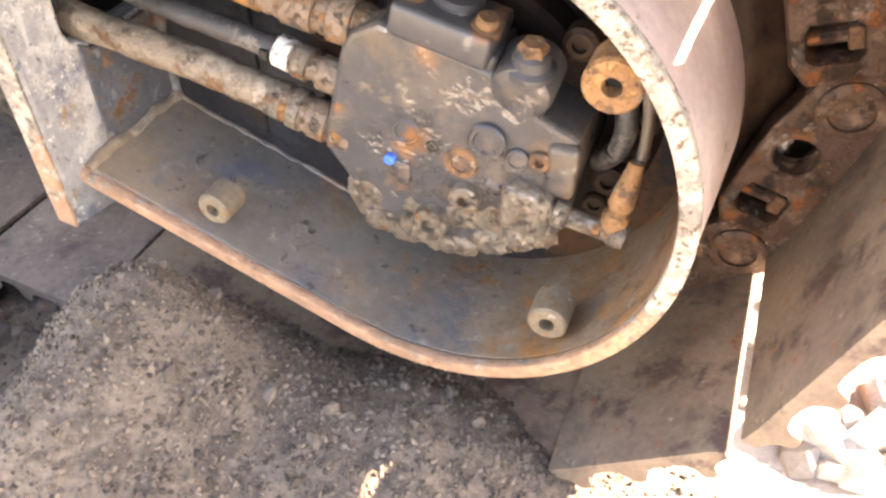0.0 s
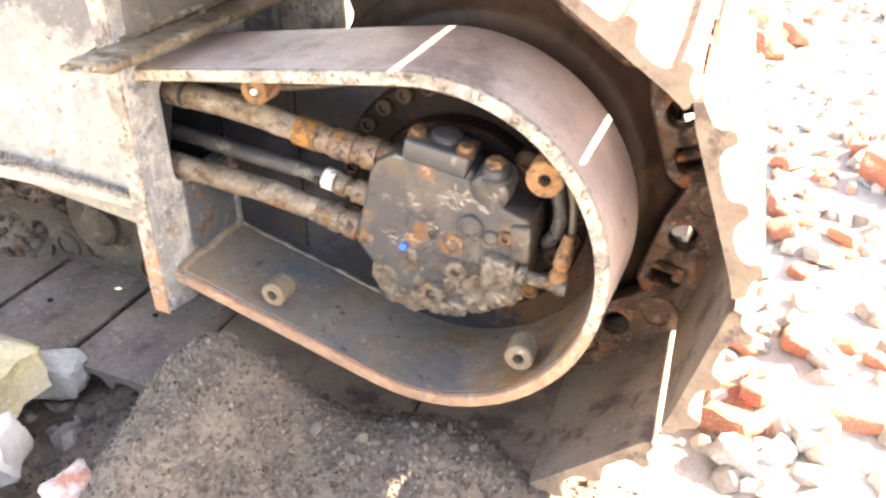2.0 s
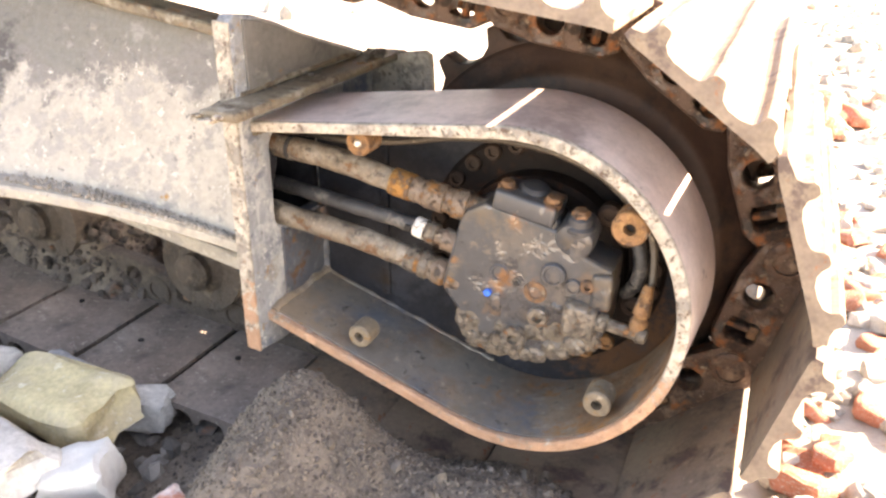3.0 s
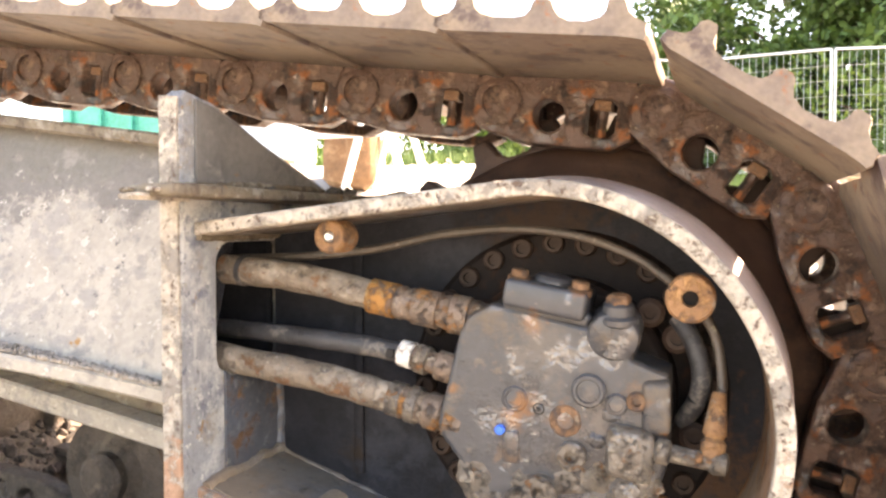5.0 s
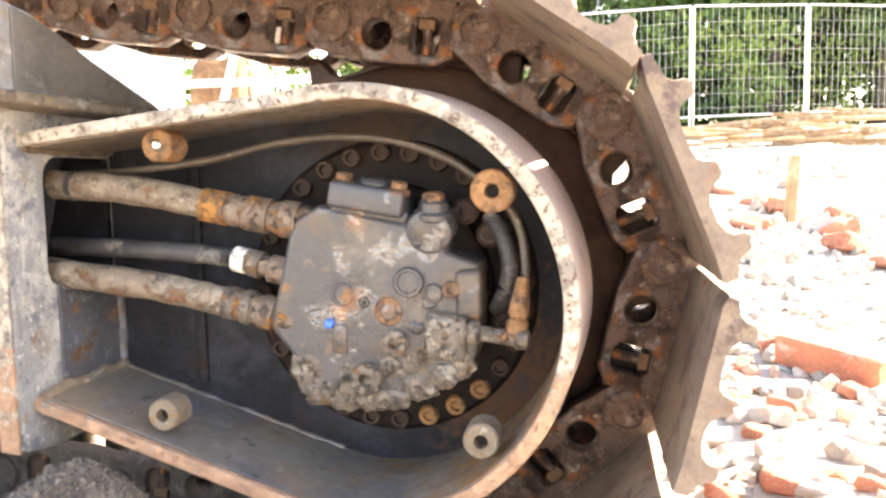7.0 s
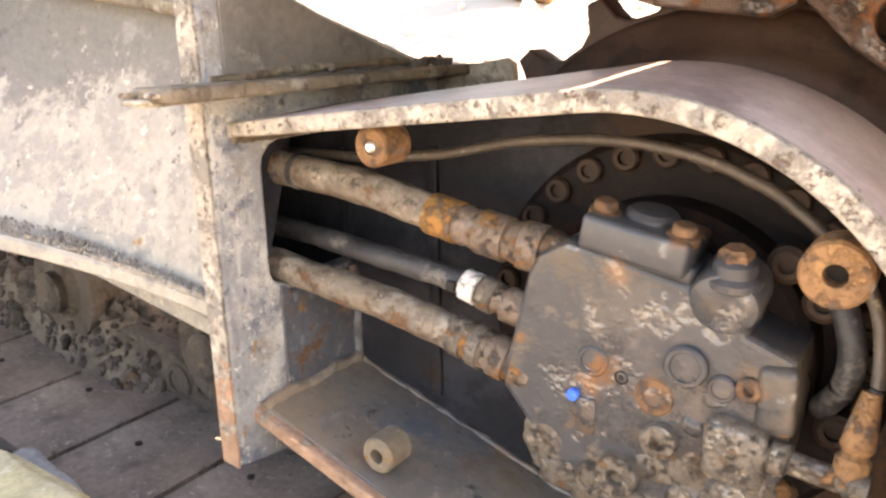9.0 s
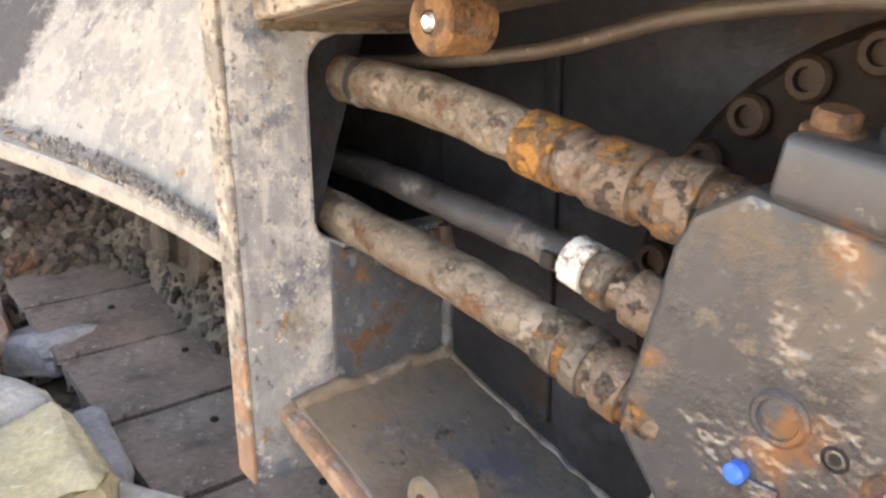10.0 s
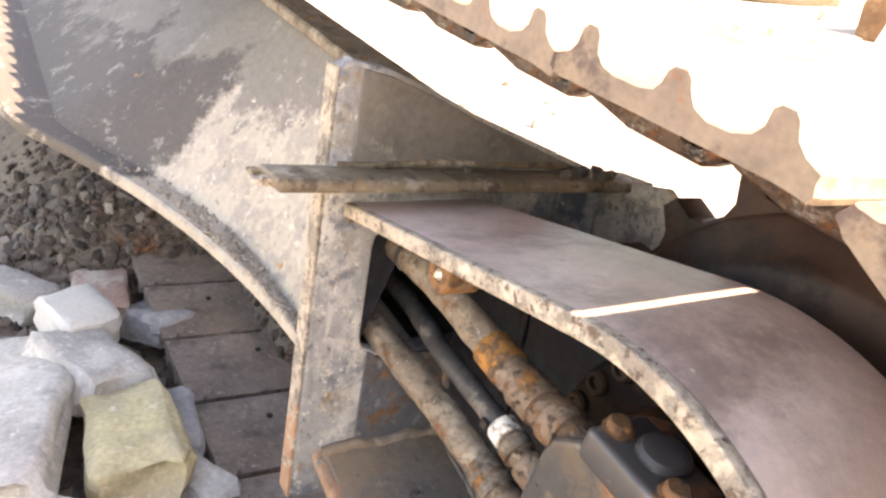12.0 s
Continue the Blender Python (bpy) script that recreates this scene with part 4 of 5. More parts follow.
def crust(spots, seed):
    """A lumpy mud crust made of flattened clods."""
    bm = bmesh.new()
    for x, z, w, h in spots:
        j = int(z * 40)
        got = bmesh.ops.create_icosphere(bm, subdivisions=3, radius=1)["verts"]
        for v in got:
            d = 1 + 0.38 * noise.noise(v.co * 2.1 + Vector((seed + j, 0, 0))) + 0.22 * noise.noise(v.co * 5 + Vector((0, seed + j, 0)))
            v.co = Vector((x + v.co.x * w * d, 0.036 + v.co.y * (0.0065 if z < 0.255 else 0.004) * d, z + v.co.z * h * d))
    return smart(mesh_of(bm, "crust"), 60)


for j, spot in enumerate(((-0.036, 0.262, 0.018, 0.020), (-0.020, 0.240, 0.020, 0.014), (0.006, 0.234, 0.022, 0.013), (0.033, 0.235, 0.022, 0.013), (0.058, 0.236, 0.016, 0.012), (0.083, 0.250, 0.020, 0.014), (0.012, 0.262, 0.016, 0.013), (0.056, 0.268, 0.018, 0.014), (0.082, 0.276, 0.018, 0.016), (0.108, 0.262, 0.016, 0.014), (0.128, 0.275, 0.012, 0.016), (0.08, 0.31, 0.012, 0.008), (0.095, 0.335, 0.010, 0.008))):
    part("mud_clod", crust([spot], 3.0 + 1.7 * j), M_CRUST if j < 11 else M_MOTOR, motor)
part("elbow_arm", lathe([(0.007, 0.0), (0.007, 0.006), (0.0115, 0.008), (0.0115, 0.018), (0.008, 0.020), (0.008, 0.052), (0.011, 0.056), (0.010, 0.066), (0.005, 0.068)], (0.128, 0.028, 0.309), (0.98, 0.0, -0.12), n=12), M_CRUST, motor, "muddy elbow fitting")
part("elbow_riser", lathe([(0.010, -0.006), (0.011, 0.012), (0.008, 0.016), (0.0105, 0.020), (0.009, 0.036), (0.006, 0.056)], (0.182, 0.030, 0.306), (0.10, 0.30, 0.95), n=12), M_BOSS, motor, "rusty orange elbow end")
face_bolt = lathe([(0.014, -0.01), (0.014, 0.006), (0.010, 0.009), (0.006, 0.009), (0.006, 0.004), (0.001, 0.004)], (0, 0, 0), n=18)
face_bolt.materials.append(M_DKBOLT)
for x, z in ((0.150, 0.400), (0.166, 0.308), (0.125, 0.424)):
    part("housing_bolt", face_bolt, None, motor, m=Matrix.Translation((x, 0.088, z)))

# ---- hoses and pipe ----
def hose(name, pts, r, material, label, bands, sleeve_from, sleeve_mat):
    """A hose with a crimped sleeve and collars near the motor."""
    th = thing(name, label, "hose", "hydraulic hoses")
    line = spline(pts, 22)
    n = len(line)
    cut = int(n * sleeve_from)
    part("rubber", sweep(line[:cut + 1], lambda t: r * (1 + 0.03 * math.sin(t * 37 + r * 900)), 22, 0.0009), material, th)
    part("sleeve", sweep(line[cut:], lambda t: r * (1.06 + 0.05 * math.sin(t * 60)), 22, 0.0011), sleeve_mat, th)
    for f, w, k, mt in bands:
        i = min(n - 2, int(n * f))
        d = (line[i + 1] - line[i]).normalized()
        part("collar", lathe([(r * 0.9, -w), (r * k, -w * 0.9), (r * k, w * 0.9), (r * 0.9, w)], line[i], d, 20), mt, th)
    return th


hose("upper_hose", [(-0.42, 0.068, 0.462), (-0.34, 0.056, 0.460), (-0.235, 0.053, 0.452), (-0.144, 0.052, 0.434), (-0.09, 0.052, 0.424), (-0.02, 0.058, 0.412)], 0.0158, M_HOSE, "thick dusty hydraulic hose with a rusted sleeve", [(0.615, 0.016, 1.15, M_RUSTY), (0.80, 0.014, 1.20, M_SLEEVE), (0.90, 0.010, 1.27, M_SLEEVE), (0.27, 0.003, 1.08, M_THIN)], 0.60, M_SLEEVE)
white_hose = hose("middle_hose", [(-0.44, 0.10, 0.388), (-0.34, 0.085, 0.388), (-0.225, 0.062, 0.386), (-0.132, 0.054, 0.379), (-0.08, 0.052, 0.368), (-0.03, 0.055, 0.355)], 0.0105, M_THIN, "thin black hydraulic hose with a white collar", [(0.658, 0.008, 1.32, M_WHITE), (0.73, 0.007, 1.4, M_CRUST), (0.84, 0.012, 1.45, M_SLEEVE)], 0.64, M_SLEEVE)
hose("lower_hose", [(-0.44, 0.060, 0.368), (-0.34, 0.047, 0.363), (-0.21, 0.048, 0.347), (-0.14, 0.050, 0.333), (-0.09, 0.050, 0.322), (-0.03, 0.055, 0.305)], 0.0158, M_HOSE, "thick dusty hydraulic hose with crimped rusty end", [(0.66, 0.008, 1.14, M_CRUST), (0.74, 0.006, 1.20, M_CRUST), (0.82, 0.008, 1.20, M_SLEEVE), (0.90, 0.010, 1.26, M_SLEEVE)], 0.64, M_SLEEVE)
# Dark box in place of the shaded square hole.
part("collar_clip", box((0.008, 0.004, 0.009), pose(-0.1262, 0.0395, 0.3785, 0, 8, 0), 0.001), M_HOLE, white_hose, "dark box standing in for a hole in the collar")
pipe = thing("drain_pipe", "thin dusty steel drain pipe arching over the motor", "pipe")
part("pipe_run", sweep(spline([(-0.42, 0.09, 0.468), (-0.30, 0.082, 0.472), (-0.231, 0.07, 0.475), (-0.149, 0.07, 0.484), (-0.083, 0.07, 0.498), (-0.007, 0.07, 0.504), (0.054, 0.07, 0.498), (0.102, 0.07, 0.482), (0.137, 0.068, 0.461), (0.168, 0.065, 0.434), (0.185, 0.06, 0.403), (0.190, 0.052, 0.366), (0.187, 0.046, 0.352)], 8), 0.0046, 10, 0.0006), M_TUBE, pipe)
line2 = thing("drain_hose", "black rubber hose beside the motor", "hose", "hydraulic hoses")
part("rubber", sweep(spline([(0.150, 0.085, 0.420), (0.164, 0.075, 0.400), (0.172, 0.07, 0.372), (0.168, 0.075, 0.345), (0.155, 0.09, 0.32)], 8), 0.009, 12), M_THIN, line2)

# ---- rubble by the track ----
def block_thing(name, label, category, size, at, rot, material, seed, rough=0.10, bevel=0.1):
    me_ = chunk(size, seed, rough, bevel=bevel)
    ob = part(name, me_, material, m=pose(*at, *rot))
    return tagged(ob, label, category)


block_thing("brick", "pale yellow clay brick lying among rubble", "brick", (0.25, 0.115, 0.075), (-0.635, -0.135, 0.065), (8, -6, -4), M_YELLOW, 2.0, 0.13, 0.13)
block_thing("concrete_chunk", "pale grey broken concrete chunk", "rubble", (0.19, 0.13, 0.07), (-0.85, -0.16, 0.065), (-6, 4, 20), M_CONC, 5.0, 0.13)
block_thing("lime_block", "white rounded lime block on the rubble", "rubble", (0.11, 0.10, 0.075), (-0.98, -0.16, 0.085), (6, 10, 18), M_LIME, 8.0, 0.08)
block_thing("concrete_slab", "large weathered pale concrete slab", "rubble", (0.50, 0.26, 0.06), (-0.76, -0.335, 0.055), (10, -6, -12), M_CONC, 11.0, 0.09, 0.06)
block_thing("grey_stone", "bluish grey angular stone", "stone", (0.15, 0.065, 0.06), (-0.69, -0.065, 0.035), (5, 0, -10), M_BLUISH, 13.0, 0.14)
block_thing("grey_stone", "small grey stone beside the track shoes", "stone", (0.10, 0.06, 0.055), (-0.555, -0.065, 0.03), (0, 12, 30), M_CONC, 15.0, 0.16)
block_thing("lime_block", "pale greenish white block by the soil heap", "rubble", (0.085, 0.075, 0.065), (-0.475, -0.245, 0.062), (4, -8, 35), M_LIME, 17.0, 0.14)
block_thing("brick_fragment", "white-painted red brick fragment", "brick", (0.070, 0.055, 0.05), (-0.30, -0.265, 0.075), (10, 8, -20), M_WASH, 19.0, 0.12)
block_thing("brick_fragment", "pinkish white brick fragment", "brick", (0.09, 0.08, 0.05), (-0.42, -0.335, 0.05), (0, 6, 10), M_WASH, 21.0, 0.12)
block_thing("brick", "dusty red brick half buried in rubble", "brick", (0.16, 0.10, 0.065), (-1.12, -0.10, 0.055), (6, 4, -8), M_PINK, 23.0, 0.07, 0.07)
block_thing("grey_stone", "bluish grey broken stone", "stone", (0.13, 0.09, 0.06), (-1.02, -0.02, 0.05), (0, -8, 20), M_BLUISH, 25.0, 0.15)
block_thing("concrete_chunk", "greyish concrete lump by the track", "rubble", (0.13, 0.10, 0.06), (-1.18, -0.24, 0.05), (0, 8, 50), M_CONC, 27.0, 0.14)

rng = random.Random(4)


ICO = bmesh.new()
bmesh.ops.create_icosphere(ICO, subdivisions=1, radius=1)
ICO_V = [v.co.copy() for v in ICO.verts]
ICO_F = [[v.index for v in f.verts] for f in ICO.faces]
ICO.free()


def scatter(name, label, category, count, place, size, material, kind="stuff"):
    """Many small stones in one mesh."""
    verts_, faces_ = [], []
    for k in range(count):
        x, y = place()
        s = size()
        m = Matrix.Translation((x, y, ground_height(x, y) + s * 0.15)) @ pose(0, 0, 0, rng.uniform(0, 360), rng.uniform(0, 360), rng.uniform(0, 360)) @ Matrix.Diagonal((s * rng.uniform(0.7, 1.4), s * rng.uniform(0.6, 1.1), s * rng.uniform(0.45, 0.8), 1))
        i0 = len(verts_)
        verts_ += [tuple(m @ (v * rng.uniform(0.75, 1.2))) for v in ICO_V]
        faces_ += [[i0 + i for i in f] for f in ICO_F]
    me_ = bpy.data.meshes.new(name)
    me_.from_pydata(verts_, [], faces_)
    tagged(part(name, me_, material), label, category, kind=kind)


def ledge_place():
    x = -0.36 - abs(rng.gauss(0, 0.22))
    f = rng.random() ** 1.5
    return x, ledge_y(x) * (0.35 + 0.55 * (1 - f) * 0.9) - 0.006


def scatter_on_ledge():
    verts_, faces_ = [], []
    for k in range(800):
        x, y = ledge_place()
        s = rng.uniform(0.0008, 0.0038)
        m = Matrix.Translation((x, y, ledge_z(x) + 0.0035)) @ pose(0, 0, 0, rng.uniform(0, 360), rng.uniform(0, 360), 0) @ Matrix.Diagonal((s, s * 0.8, s * 0.6, 1))
        i0 = len(verts_)
        verts_ += [tuple(m @ (v * rng.uniform(0.75, 1.2))) for v in ICO_V]
        faces_ += [[i0 + i for i in f] for f in ICO_F]
    me_ = bpy.data.meshes.new("ledge_dirt")
    me_.from_pydata(verts_, [], faces_)
    tagged(part("ledge_dirt", me_, M_GRIT), "dry crumbs of soil and grit on the frame ledge", "dirt", kind="stuff")


scatter_on_ledge()


def near_soil():
    return rng.gauss(-0.05, 0.25), rng.uniform(-0.55, 0.06)


scatter("soil_crumbs", "small dark stones and crumbs in the soil heap", "soil", 19000, near_soil, lambda: 0.001 + 0.0036 * rng.random() ** 2, M_STONE)
scatter("soil_stones", "scattered small stones in the soil", "stones", 240, near_soil, lambda: 0.0035 + 0.010 * rng.random() ** 3, M_STONE)
scatter("rubble_left", "mixed small rubble beside the lower track", "rubble", 520, lambda: (rng.uniform(-1.6, -0.45), rng.uniform(-0.6, 0.0)), lambda: 0.006 + 0.024 * rng.random() ** 2, M_MIXED)
scatter("rubble_on_track", "grey and brown rubble crumbs spilled over the track shoes, darkened for shade", "rubble", 5200, lambda: (-1.12 - abs(rng.gauss(0, 0.35)), rng.uniform(-0.35, 0.6)), lambda: 0.003 + 0.016 * rng.random() ** 3, M_SHADED_DEBRIS)
scatter("rubble_under_frame", "rubble crumbs packed round the track rollers, darkened for shade", "rubble", 3200, lambda: (rng.uniform(-1.15, -0.55), rng.uniform(0.02, 0.45)), lambda: 0.003 + 0.013 * rng.random() ** 3, M_SHADED_DEBRIS)
scatter("rubble_open", "pale sunlit rubble over the open ground", "rubble", 2200, lambda: (0.36 + abs(rng.gauss(0, 1.3)), rng.uniform(-0.8, 4.0)), lambda: rng.uniform(0.008, 0.035), M_RUBBLE)
scatter("rubble_far", "pale rubble on the far ground", "rubble", 500, lambda: (rng.uniform(-4, 9), rng.uniform(1.5, 12)), lambda: rng.uniform(0.02, 0.08), M_RUBBLE)

frag = {mt: [chunk((1, 1, 1), 31.0 + 3 * j, 0.16, 2) for j in range(3)] for mt in ("red", "pale")}
for mt, mat_ in (("red", M_RED), ("pale", M_CONC)):
    for me_ in frag[mt]:
        me_.materials.append(mat_)
for k in range(150):
    mt = "red" if rng.random() < 0.45 else "pale"
    x, y = (0.40 + abs(rng.gauss(0, 0.4)), rng.uniform(-0.35, 1.5)) if k < 110 else (rng.uniform(0.8, 4.0), rng.uniform(0.8, 5.0))
    w = rng.uniform(0.022, 0.06) * (1.0 if k < 110 else 2.2)
    ob = part("brick_fragment" if mt == "red" else "concrete_chunk", rng.choice(frag[mt]), None, m=pose(x, y, ground_height(x, y) + w * 0.2, rng.uniform(-25, 25), rng.uniform(-25, 25), rng.uniform(0, 360)) @ Matrix.Diagonal((w * 1.5, w, w * 0.65, 1)))
    tagged(ob, "broken red brick piece in sunlit rubble" if mt == "red" else "broken pale concrete piece in sunlit rubble", "brick" if mt == "red" else "rubble", "sunlit rubble")

block_thing("brick", "orange clay brick lying in sunlit rubble", "brick", (0.24, 0.11, 0.075), (0.80, 1.16, ground_height(0.80, 1.16) + 0.05), (6, 6, -42), M_RED, 41.0, 0.05, 0.06)
block_thing("wooden_stake", "short weathered wooden stake in the sunlit ground", "stake", (0.05, 0.05, 0.42), (1.27, 3.55, ground_height(1.27, 3.55) + 0.14), (0, 4, 10), M_WOOD, 43.0, 0.08)
for k in range(9):
    x, y = (0.43, 0.27) if k < 4 else (0.46, 2.05)
    x, y, w = x + rng.uniform(-0.07, 0.07), y + rng.uniform(-0.09, 0.09), rng.uniform(0.03, 0.06) * (1 if k < 4 else 1.9)
    ob = part("brick_fragment", frag["red"][k % 3], None, m=pose(x, y, ground_height(x, y) + w * 0.4, rng.uniform(-30, 30), rng.uniform(-30, 30), rng.uniform(0, 360)) @ Matrix.Diagonal((w * 1.7, w, w * 0.7, 1)))
    tagged(ob, "broken orange-red brick in a sunlit heap", "brick", "sunlit rubble")

# ---- distance: fence, timber, trees, container ----
def fence_panel(a, b, zb):
    """A site fence panel: tube frame with wire mesh."""
    a, b = Vector(a), Vector(b)
    th = thing("fence_panel", "galvanised wire mesh site fence panel", "fence", "site fence")
    up = Vector((0, 0, 2.0))

    def rod(p0, p1, r, name, n=8):
        part(name, sweep([p0, (p0 + p1) / 2, p1], r, n), M_GALV, th)

    for q in (a, b):
        rod(q, q + up, 0.021, "post")
    rod(a + up, b + up, 0.021, "top_rail")
    rod(a + up * 0.08, b + up * 0.08, 0.021, "bottom_rail")
    bm = bmesh.new()
    n = int((b - a).length / 0.11)
    rods = [(a.lerp(b, k / n) + up * 0.08, a.lerp(b, k / n) + up, 0.0035) for k in range(1, n)] + [(a + up * f, b + up * f, 0.0035) for f in (0.15, 0.27, 0.39, 0.51, 0.63, 0.75, 0.87)]
    for p0, p1, r in rods:
        d = (p1 - p0).normalized()
        s1 = d.orthogonal().normalized()
        s2 = d.cross(s1)
        r0 = [bm.verts.new(p0 + s1 * r * math.cos(t) + s2 * r * math.sin(t)) for t in (0, 2.09, 4.19)]
        r1 = [bm.verts.new(p1 + s1 * r * math.cos(t) + s2 * r * math.sin(t)) for t in (0, 2.09, 4.19)]
        for k in range(3):
            bm.faces.new((r0[k], r0[(k + 1) % 3], r1[(k + 1) % 3], r1[k]))
    part("wire_mesh", bm, M_GALV, th)


corner = Vector((1.93, 13.0))
step = Vector((3.0, 1.15)).normalized() * 2.15
for k in range(-2, 7):
    q0, q1 = corner + step * k, corner + step * (k + 1) - step * 0.03
    zb = ground_height(q0.x, q0.y) + 0.03
    fence_panel((q0.x, q0.y, zb), (q1.x, q1.y, ground_height(q1.x, q1.y) + 0.03), zb)

for k in range(24):
    x, y = 1.9 + rng.uniform(0, 3.2), 10.6 + rng.uniform(0, 1.2)
    ln = rng.uniform(1.0, 2.4)
    z = ground_height(x, y) + 0.04 + 0.055 * (k % 6)
    ob = part("timber", box((ln, rng.uniform(0.06, 0.16), rng.uniform(0.04, 0.07)), bevel=0.006, segments=1), M_WOOD, m=pose(x, y, z, 0, rng.uniform(-5, 5), rng.uniform(-25, 25)))
    tagged(ob, "weathered plank in a loose timber pile", "timber", "timber pile")


def leaf_cloud(name, centres, count, leaf, material, parent):
    """Many small leaves round a set of clump centres."""
    r = np.random.RandomState(len(centres) * 7 + count)
    verts_, faces_ = [], []
    for c, rad in centres:
        n = int(count * rad ** 2)
        d = r.normal(size=(n, 3))
        d /= np.linalg.norm(d, axis=1)[:, None]
        pos = np.array(c) + d * (rad * r.uniform(0.45, 1.05, n) ** 0.6)[:, None] * np.array((1, 1, 0.8))
        u = r.normal(size=(n, 3))
        u /= np.linalg.norm(u, axis=1)[:, None]
        w = np.cross(u, r.normal(size=(n, 3)))
        w /= np.linalg.norm(w, axis=1)[:, None]
        s = leaf * r.uniform(0.6, 1.3, n)[:, None]
        for a_, b_, c_, d_ in zip(pos - u * s, pos + w * s * 0.5, pos + u * s, pos - w * s * 0.5):
            i0 = len(verts_)
            verts_ += [tuple(a_), tuple(b_), tuple(c_), tuple(d_)]
            faces_.append((i0, i0 + 1, i0 + 2, i0 + 3))
    me_ = bpy.data.meshes.new(name)
    me_.from_pydata(verts_, [], faces_)
    return part(name, me_, material, parent)


def tree(x, y, h, spread, seed):
    z = ground_height(x, y)
    rr = random.Random(seed)
    th = thing("tree", "tall leafy deciduous tree with dark green foliage", "tree", "trees behind the fence", at=(0, 0, 0))
    bm_line = spline([(x, y, z - 0.2), (x + 0.1, y, z + h * 0.3), (x - 0.1, y + 0.1, z + h * 0.6), (x, y, z + h * 0.9)], 4)
    part("trunk", sweep(bm_line, lambda t: 0.22 * (1 - 0.8 * t), 10), M_BARK, th)
    clumps = []
    for k in range(26):
        a, e = rr.uniform(0, 6.28), rr.uniform(0.22, 1.0)
        w = spread * rr.uniform(0.25, 1.0) * math.sin(min(1, 1.25 - e) * 1.9)
        c = (x + w * math.cos(a), y + w * math.sin(a), z + h * e)
        clumps.append((c, spread * rr.uniform(0.22, 0.36)))
        if k % 4 == 0:
            part("limb", sweep(spline([bm_line[int(len(bm_line) * min(0.9, e * 0.7))], c], 4), lambda t: 0.06 * (1 - 0.8 * t), 6), M_BARK, th)
    leaf_cloud("crown", clumps, 420, 0.13, M_LEAF, th)


for k, (x, y, h, sp) in enumerate(((4.5, 19, 8.5, 3.2), (9.5, 20, 9.5, 3.6), (-1.6, 26, 8, 2.6), (14.5, 22, 9, 3.8), (7.0, 25, 10, 4.0), (6.6, 18.2, 9.5, 3.2), (2.6, 21, 9.0, 3.0))):
    tree(x, y, h, sp, 40 + k)
for k in range(9):
    x = -0.5 + 1.9 * k + rng.uniform(-0.5, 0.5)
    y = 16.0 + 0.35 * (x - 1.7) + rng.uniform(0, 1.0)
    z = ground_height(x, y)
    th = thing("bush", "yellow-green sunlit bush behind the fence", "bush", "bushes behind the fence")
    part("stem", sweep(spline([(x, y, z - 0.1), (x, y, z + 0.6), (x + 0.1, y, z + 1.2)], 3), 0.03, 6), M_BARK, th)
    leaf_cloud("foliage", [((x + rng.uniform(-0.9, 0.9), y + rng.uniform(-0.4, 0.4), z + rng.uniform(0.3, 2.2)), rng.uniform(0.4, 0.75)) for _ in range(9)], 330, 0.075, M_BUSH, th)

for k in range(16):
    x = -6.0 + 1.5 * k
    y = 20.5 + rng.uniform(-0.6, 0.8)
    z = ground_height(x, y)
    th = thing("hedge_tree", "dense dark green shrub tree behind the fence", "tree", "dense shrubs")
    part("trunk", sweep(spline([(x, y, z - 0.1), (x, y, z + 1.5), (x + 0.2, y, z + 3)], 3), lambda t: 0.09 * (1 - 0.7 * t), 7), M_BARK, th)
    leaf_cloud("foliage", [((x + rng.uniform(-1.2, 1.2), y + rng.uniform(-0.6, 0.6), z + rng.uniform(0.3, 4.4) * (0.45 if x < -1.5 else 1)), rng.uniform(0.7, 1.1)) for _ in range(11)], 260, 0.14, M_LEAF, th)
for k in range(9):
    x = -12.0 + 1.15 * k
    y = 12.0 + rng.uniform(-0.5, 0.6)
    z = ground_height(x, y)
    th = thing("bush", "bright sunlit green bush on the far bank", "bush", "bushes on the far bank")
    part("stem", sweep(spline([(x, y, z - 0.1), (x, y, z + 0.5), (x + 0.1, y, z + 0.9)], 3), 0.03, 6), M_BARK, th)
    leaf_cloud("foliage", [((x + rng.uniform(-0.7, 0.7), y + rng.uniform(-0.4, 0.4), z + rng.uniform(0.15, 1.1)), rng.uniform(0.4, 0.6)) for _ in range(8)], 420, 0.07, M_BUSH, th)

# seen under the upper run of the track
def grass_patch(x0, x1, y0, y1, n):
    r = np.random.RandomState(5)
    verts_, faces_ = [], []
    for x, y in zip(r.uniform(x0, x1, n), r.uniform(y0, y1, n)):
        z, a, h_ = ground_height(x, y), r.uniform(0, 6.28), r.uniform(0.1, 0.3)
        dx, dy = 0.012 * math.cos(a), 0.012 * math.sin(a)
        i0 = len(verts_)
        verts_ += [(x - dx, y - dy, z), (x + dx, y + dy, z), (x + r.uniform(-0.08, 0.08), y + r.uniform(-0.08, 0.08), z + h_)]
        faces_.append((i0, i0 + 1, i0 + 2))
    me_ = bpy.data.meshes.new("grass")
    me_.from_pydata(verts_, [], faces_)
    tagged(part("grass", me_, M_GRASS), "sunlit bright green rough grass", "grass", kind="stuff")


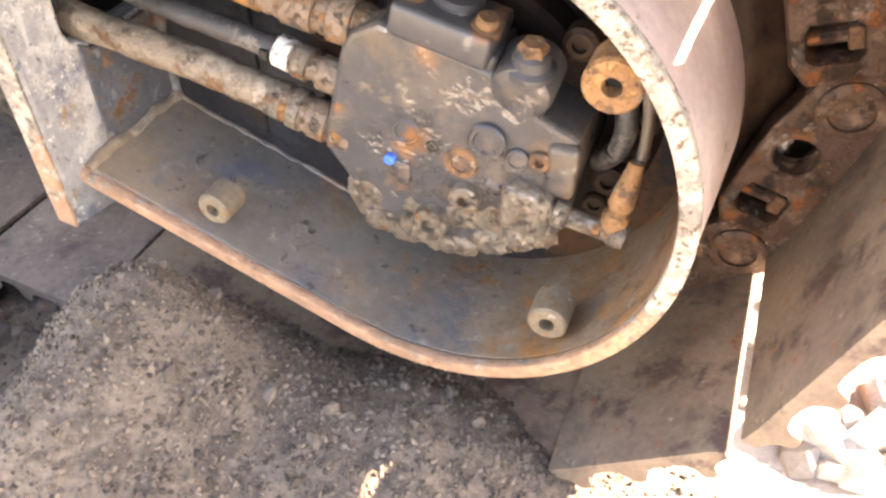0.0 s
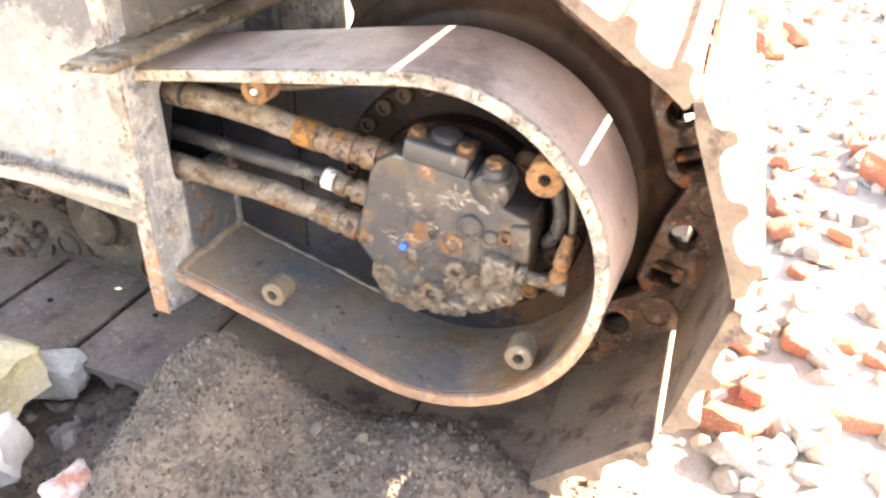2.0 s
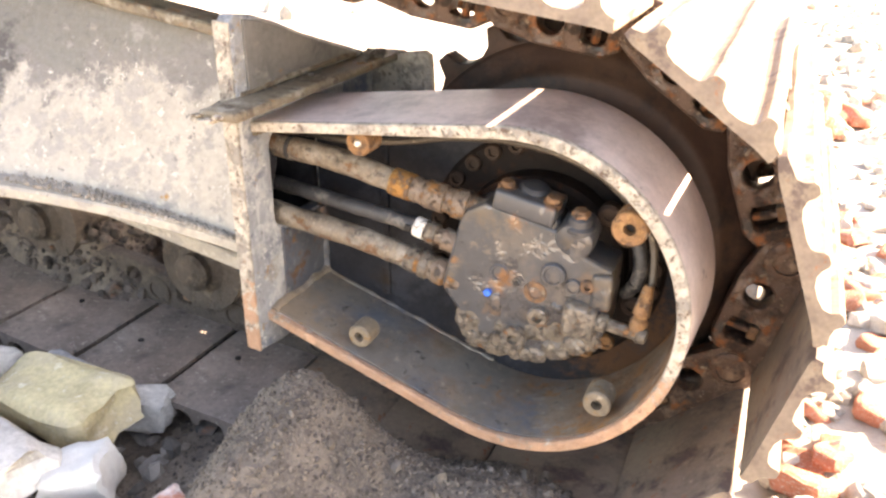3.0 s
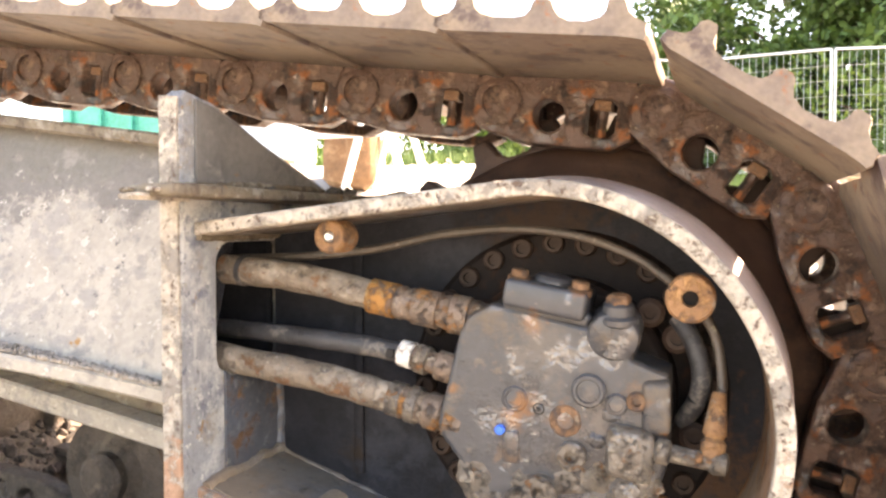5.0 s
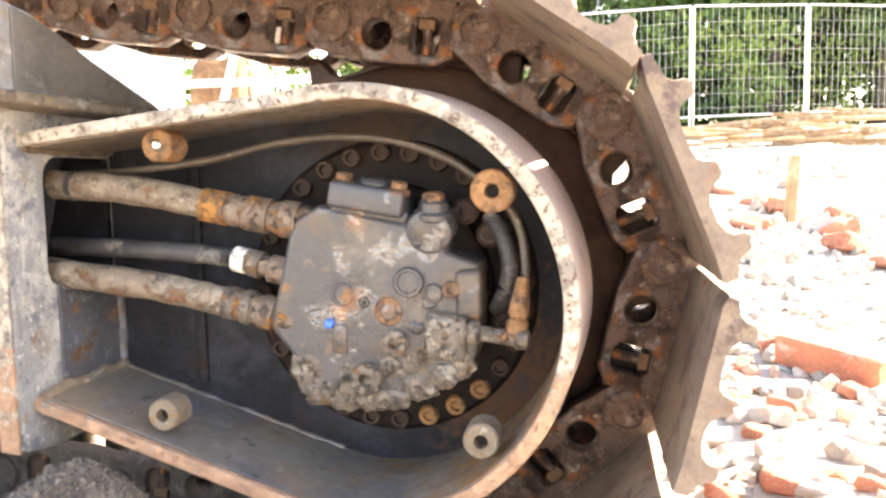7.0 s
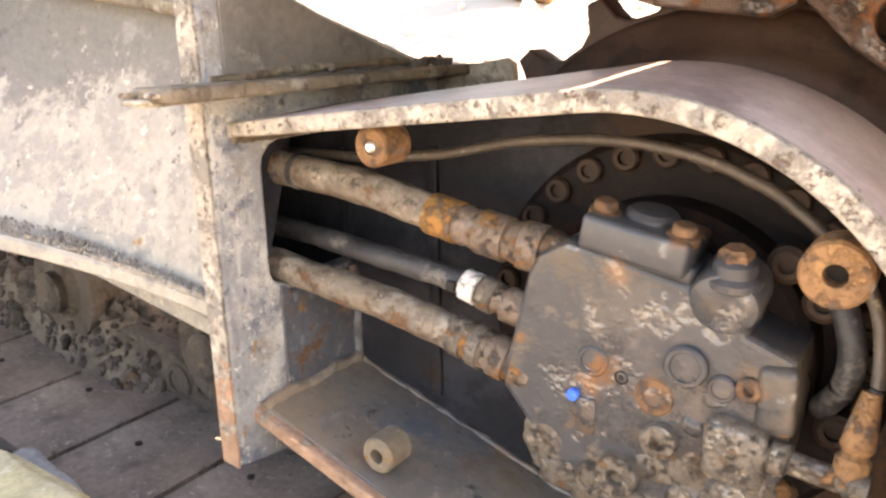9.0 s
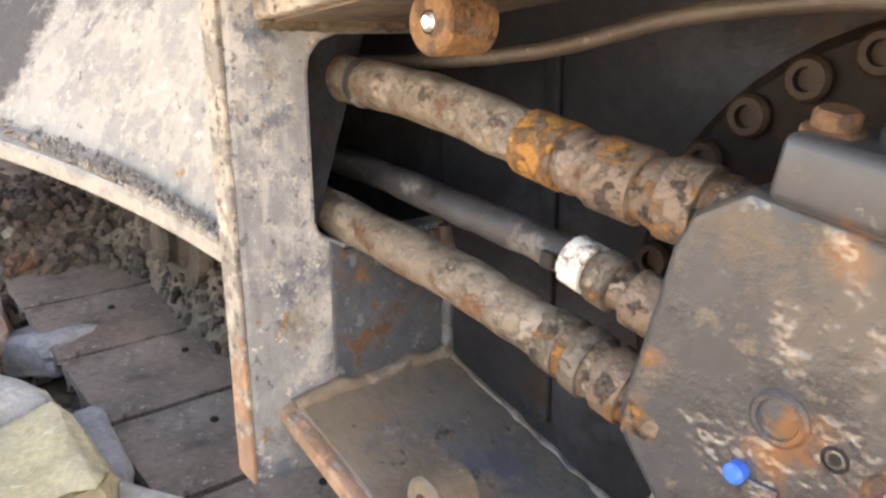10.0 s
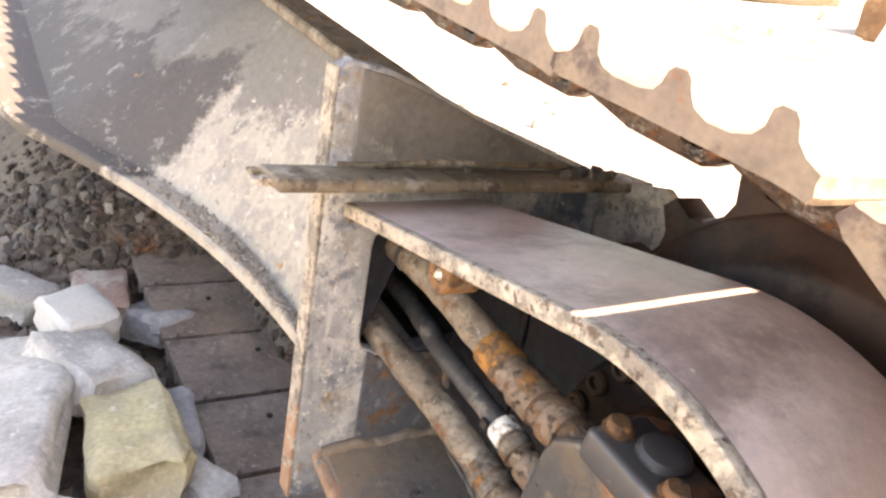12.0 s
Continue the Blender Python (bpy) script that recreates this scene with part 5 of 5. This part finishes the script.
grass_patch(-9, 0.6, 10.5, 14.5, 20000)
skip = thing("waste_container", "teal painted steel waste container", "container", at=(-7.4, 9.0, ground_height(-7.4, 9.0)))
part("body", box((3.2, 1.7, 1.2), pose(0, 0, 0.72), 0.03), M_TEAL, skip)
for k in range(6):
    part("rib", box((0.08, 0.08, 1.1), pose(-1.4 + 0.56 * k, -0.88, 0.72), 0.01), M_TEAL, skip)
part("rim", box((3.3, 1.8, 0.1), pose(0, 0, 1.36), 0.02), M_TEAL, skip)
part("skid", box((3.0, 0.2, 0.14), pose(0, -0.5, 0.06), 0.01), M_CHAIN, skip)
stump = block_thing("wood_stump", "sawn brown wooden stump on the open ground", "stump", (0.40, 0.36, 0.62), (-2.68, 5.1, ground_height(-2.68, 5.1) + 0.27), (0, 4, 15), M_STUMP, 33.0, 0.1)
trestle = thing("white_trestle", "white painted steel trestle on the rubble ground", "trestle", at=(-2.30, 4.95, ground_height(-2.30, 4.95)))
for x0, x1, y_ in ((-0.30, 0.0, -0.25), (0.30, 0.0, -0.25), (-0.30, 0.0, 0.25), (0.30, 0.0, 0.25)):
    part("leg", sweep([Vector((x0, y_, 0)), Vector(((x0 + x1) / 2, y_, 0.48)), Vector((x1, y_, 0.98))], 0.032, 10), M_PLASTIC, trestle)
part("beam", sweep([Vector((0, -0.4, 0.98)), Vector((0, 0, 0.98)), Vector((0, 0.4, 0.98))], 0.035, 10), M_PLASTIC, trestle)
part("cross_bar", sweep([Vector((-0.6, -0.25, 0.56)), Vector((0, -0.25, 0.56)), Vector((0.75, -0.25, 0.56))], 0.03, 10), M_PLASTIC, trestle)
bx, by = -5.0, 7.4
tank = thing("storage_tank", "pale blue plastic liquid storage tank on the sunlit bank", "storage tank", at=(bx, by, ground_height(bx, by)))
part("tank_body", box((1.0, 1.0, 1.0), pose(0, 0, 0.62, 0, 0, 12), 0.08, 3), M_TANK, tank)
part("pallet", box((1.1, 1.1, 0.14), pose(0, 0, 0.05, 0, 0, 12), 0.01), M_WOOD, tank)
part("filler_cap", lathe([(0.12, 0.0), (0.12, 0.05), (0.10, 0.06)], (0, 0, 1.12), (0, 0, 1), 20), M_PLASTIC, tank)
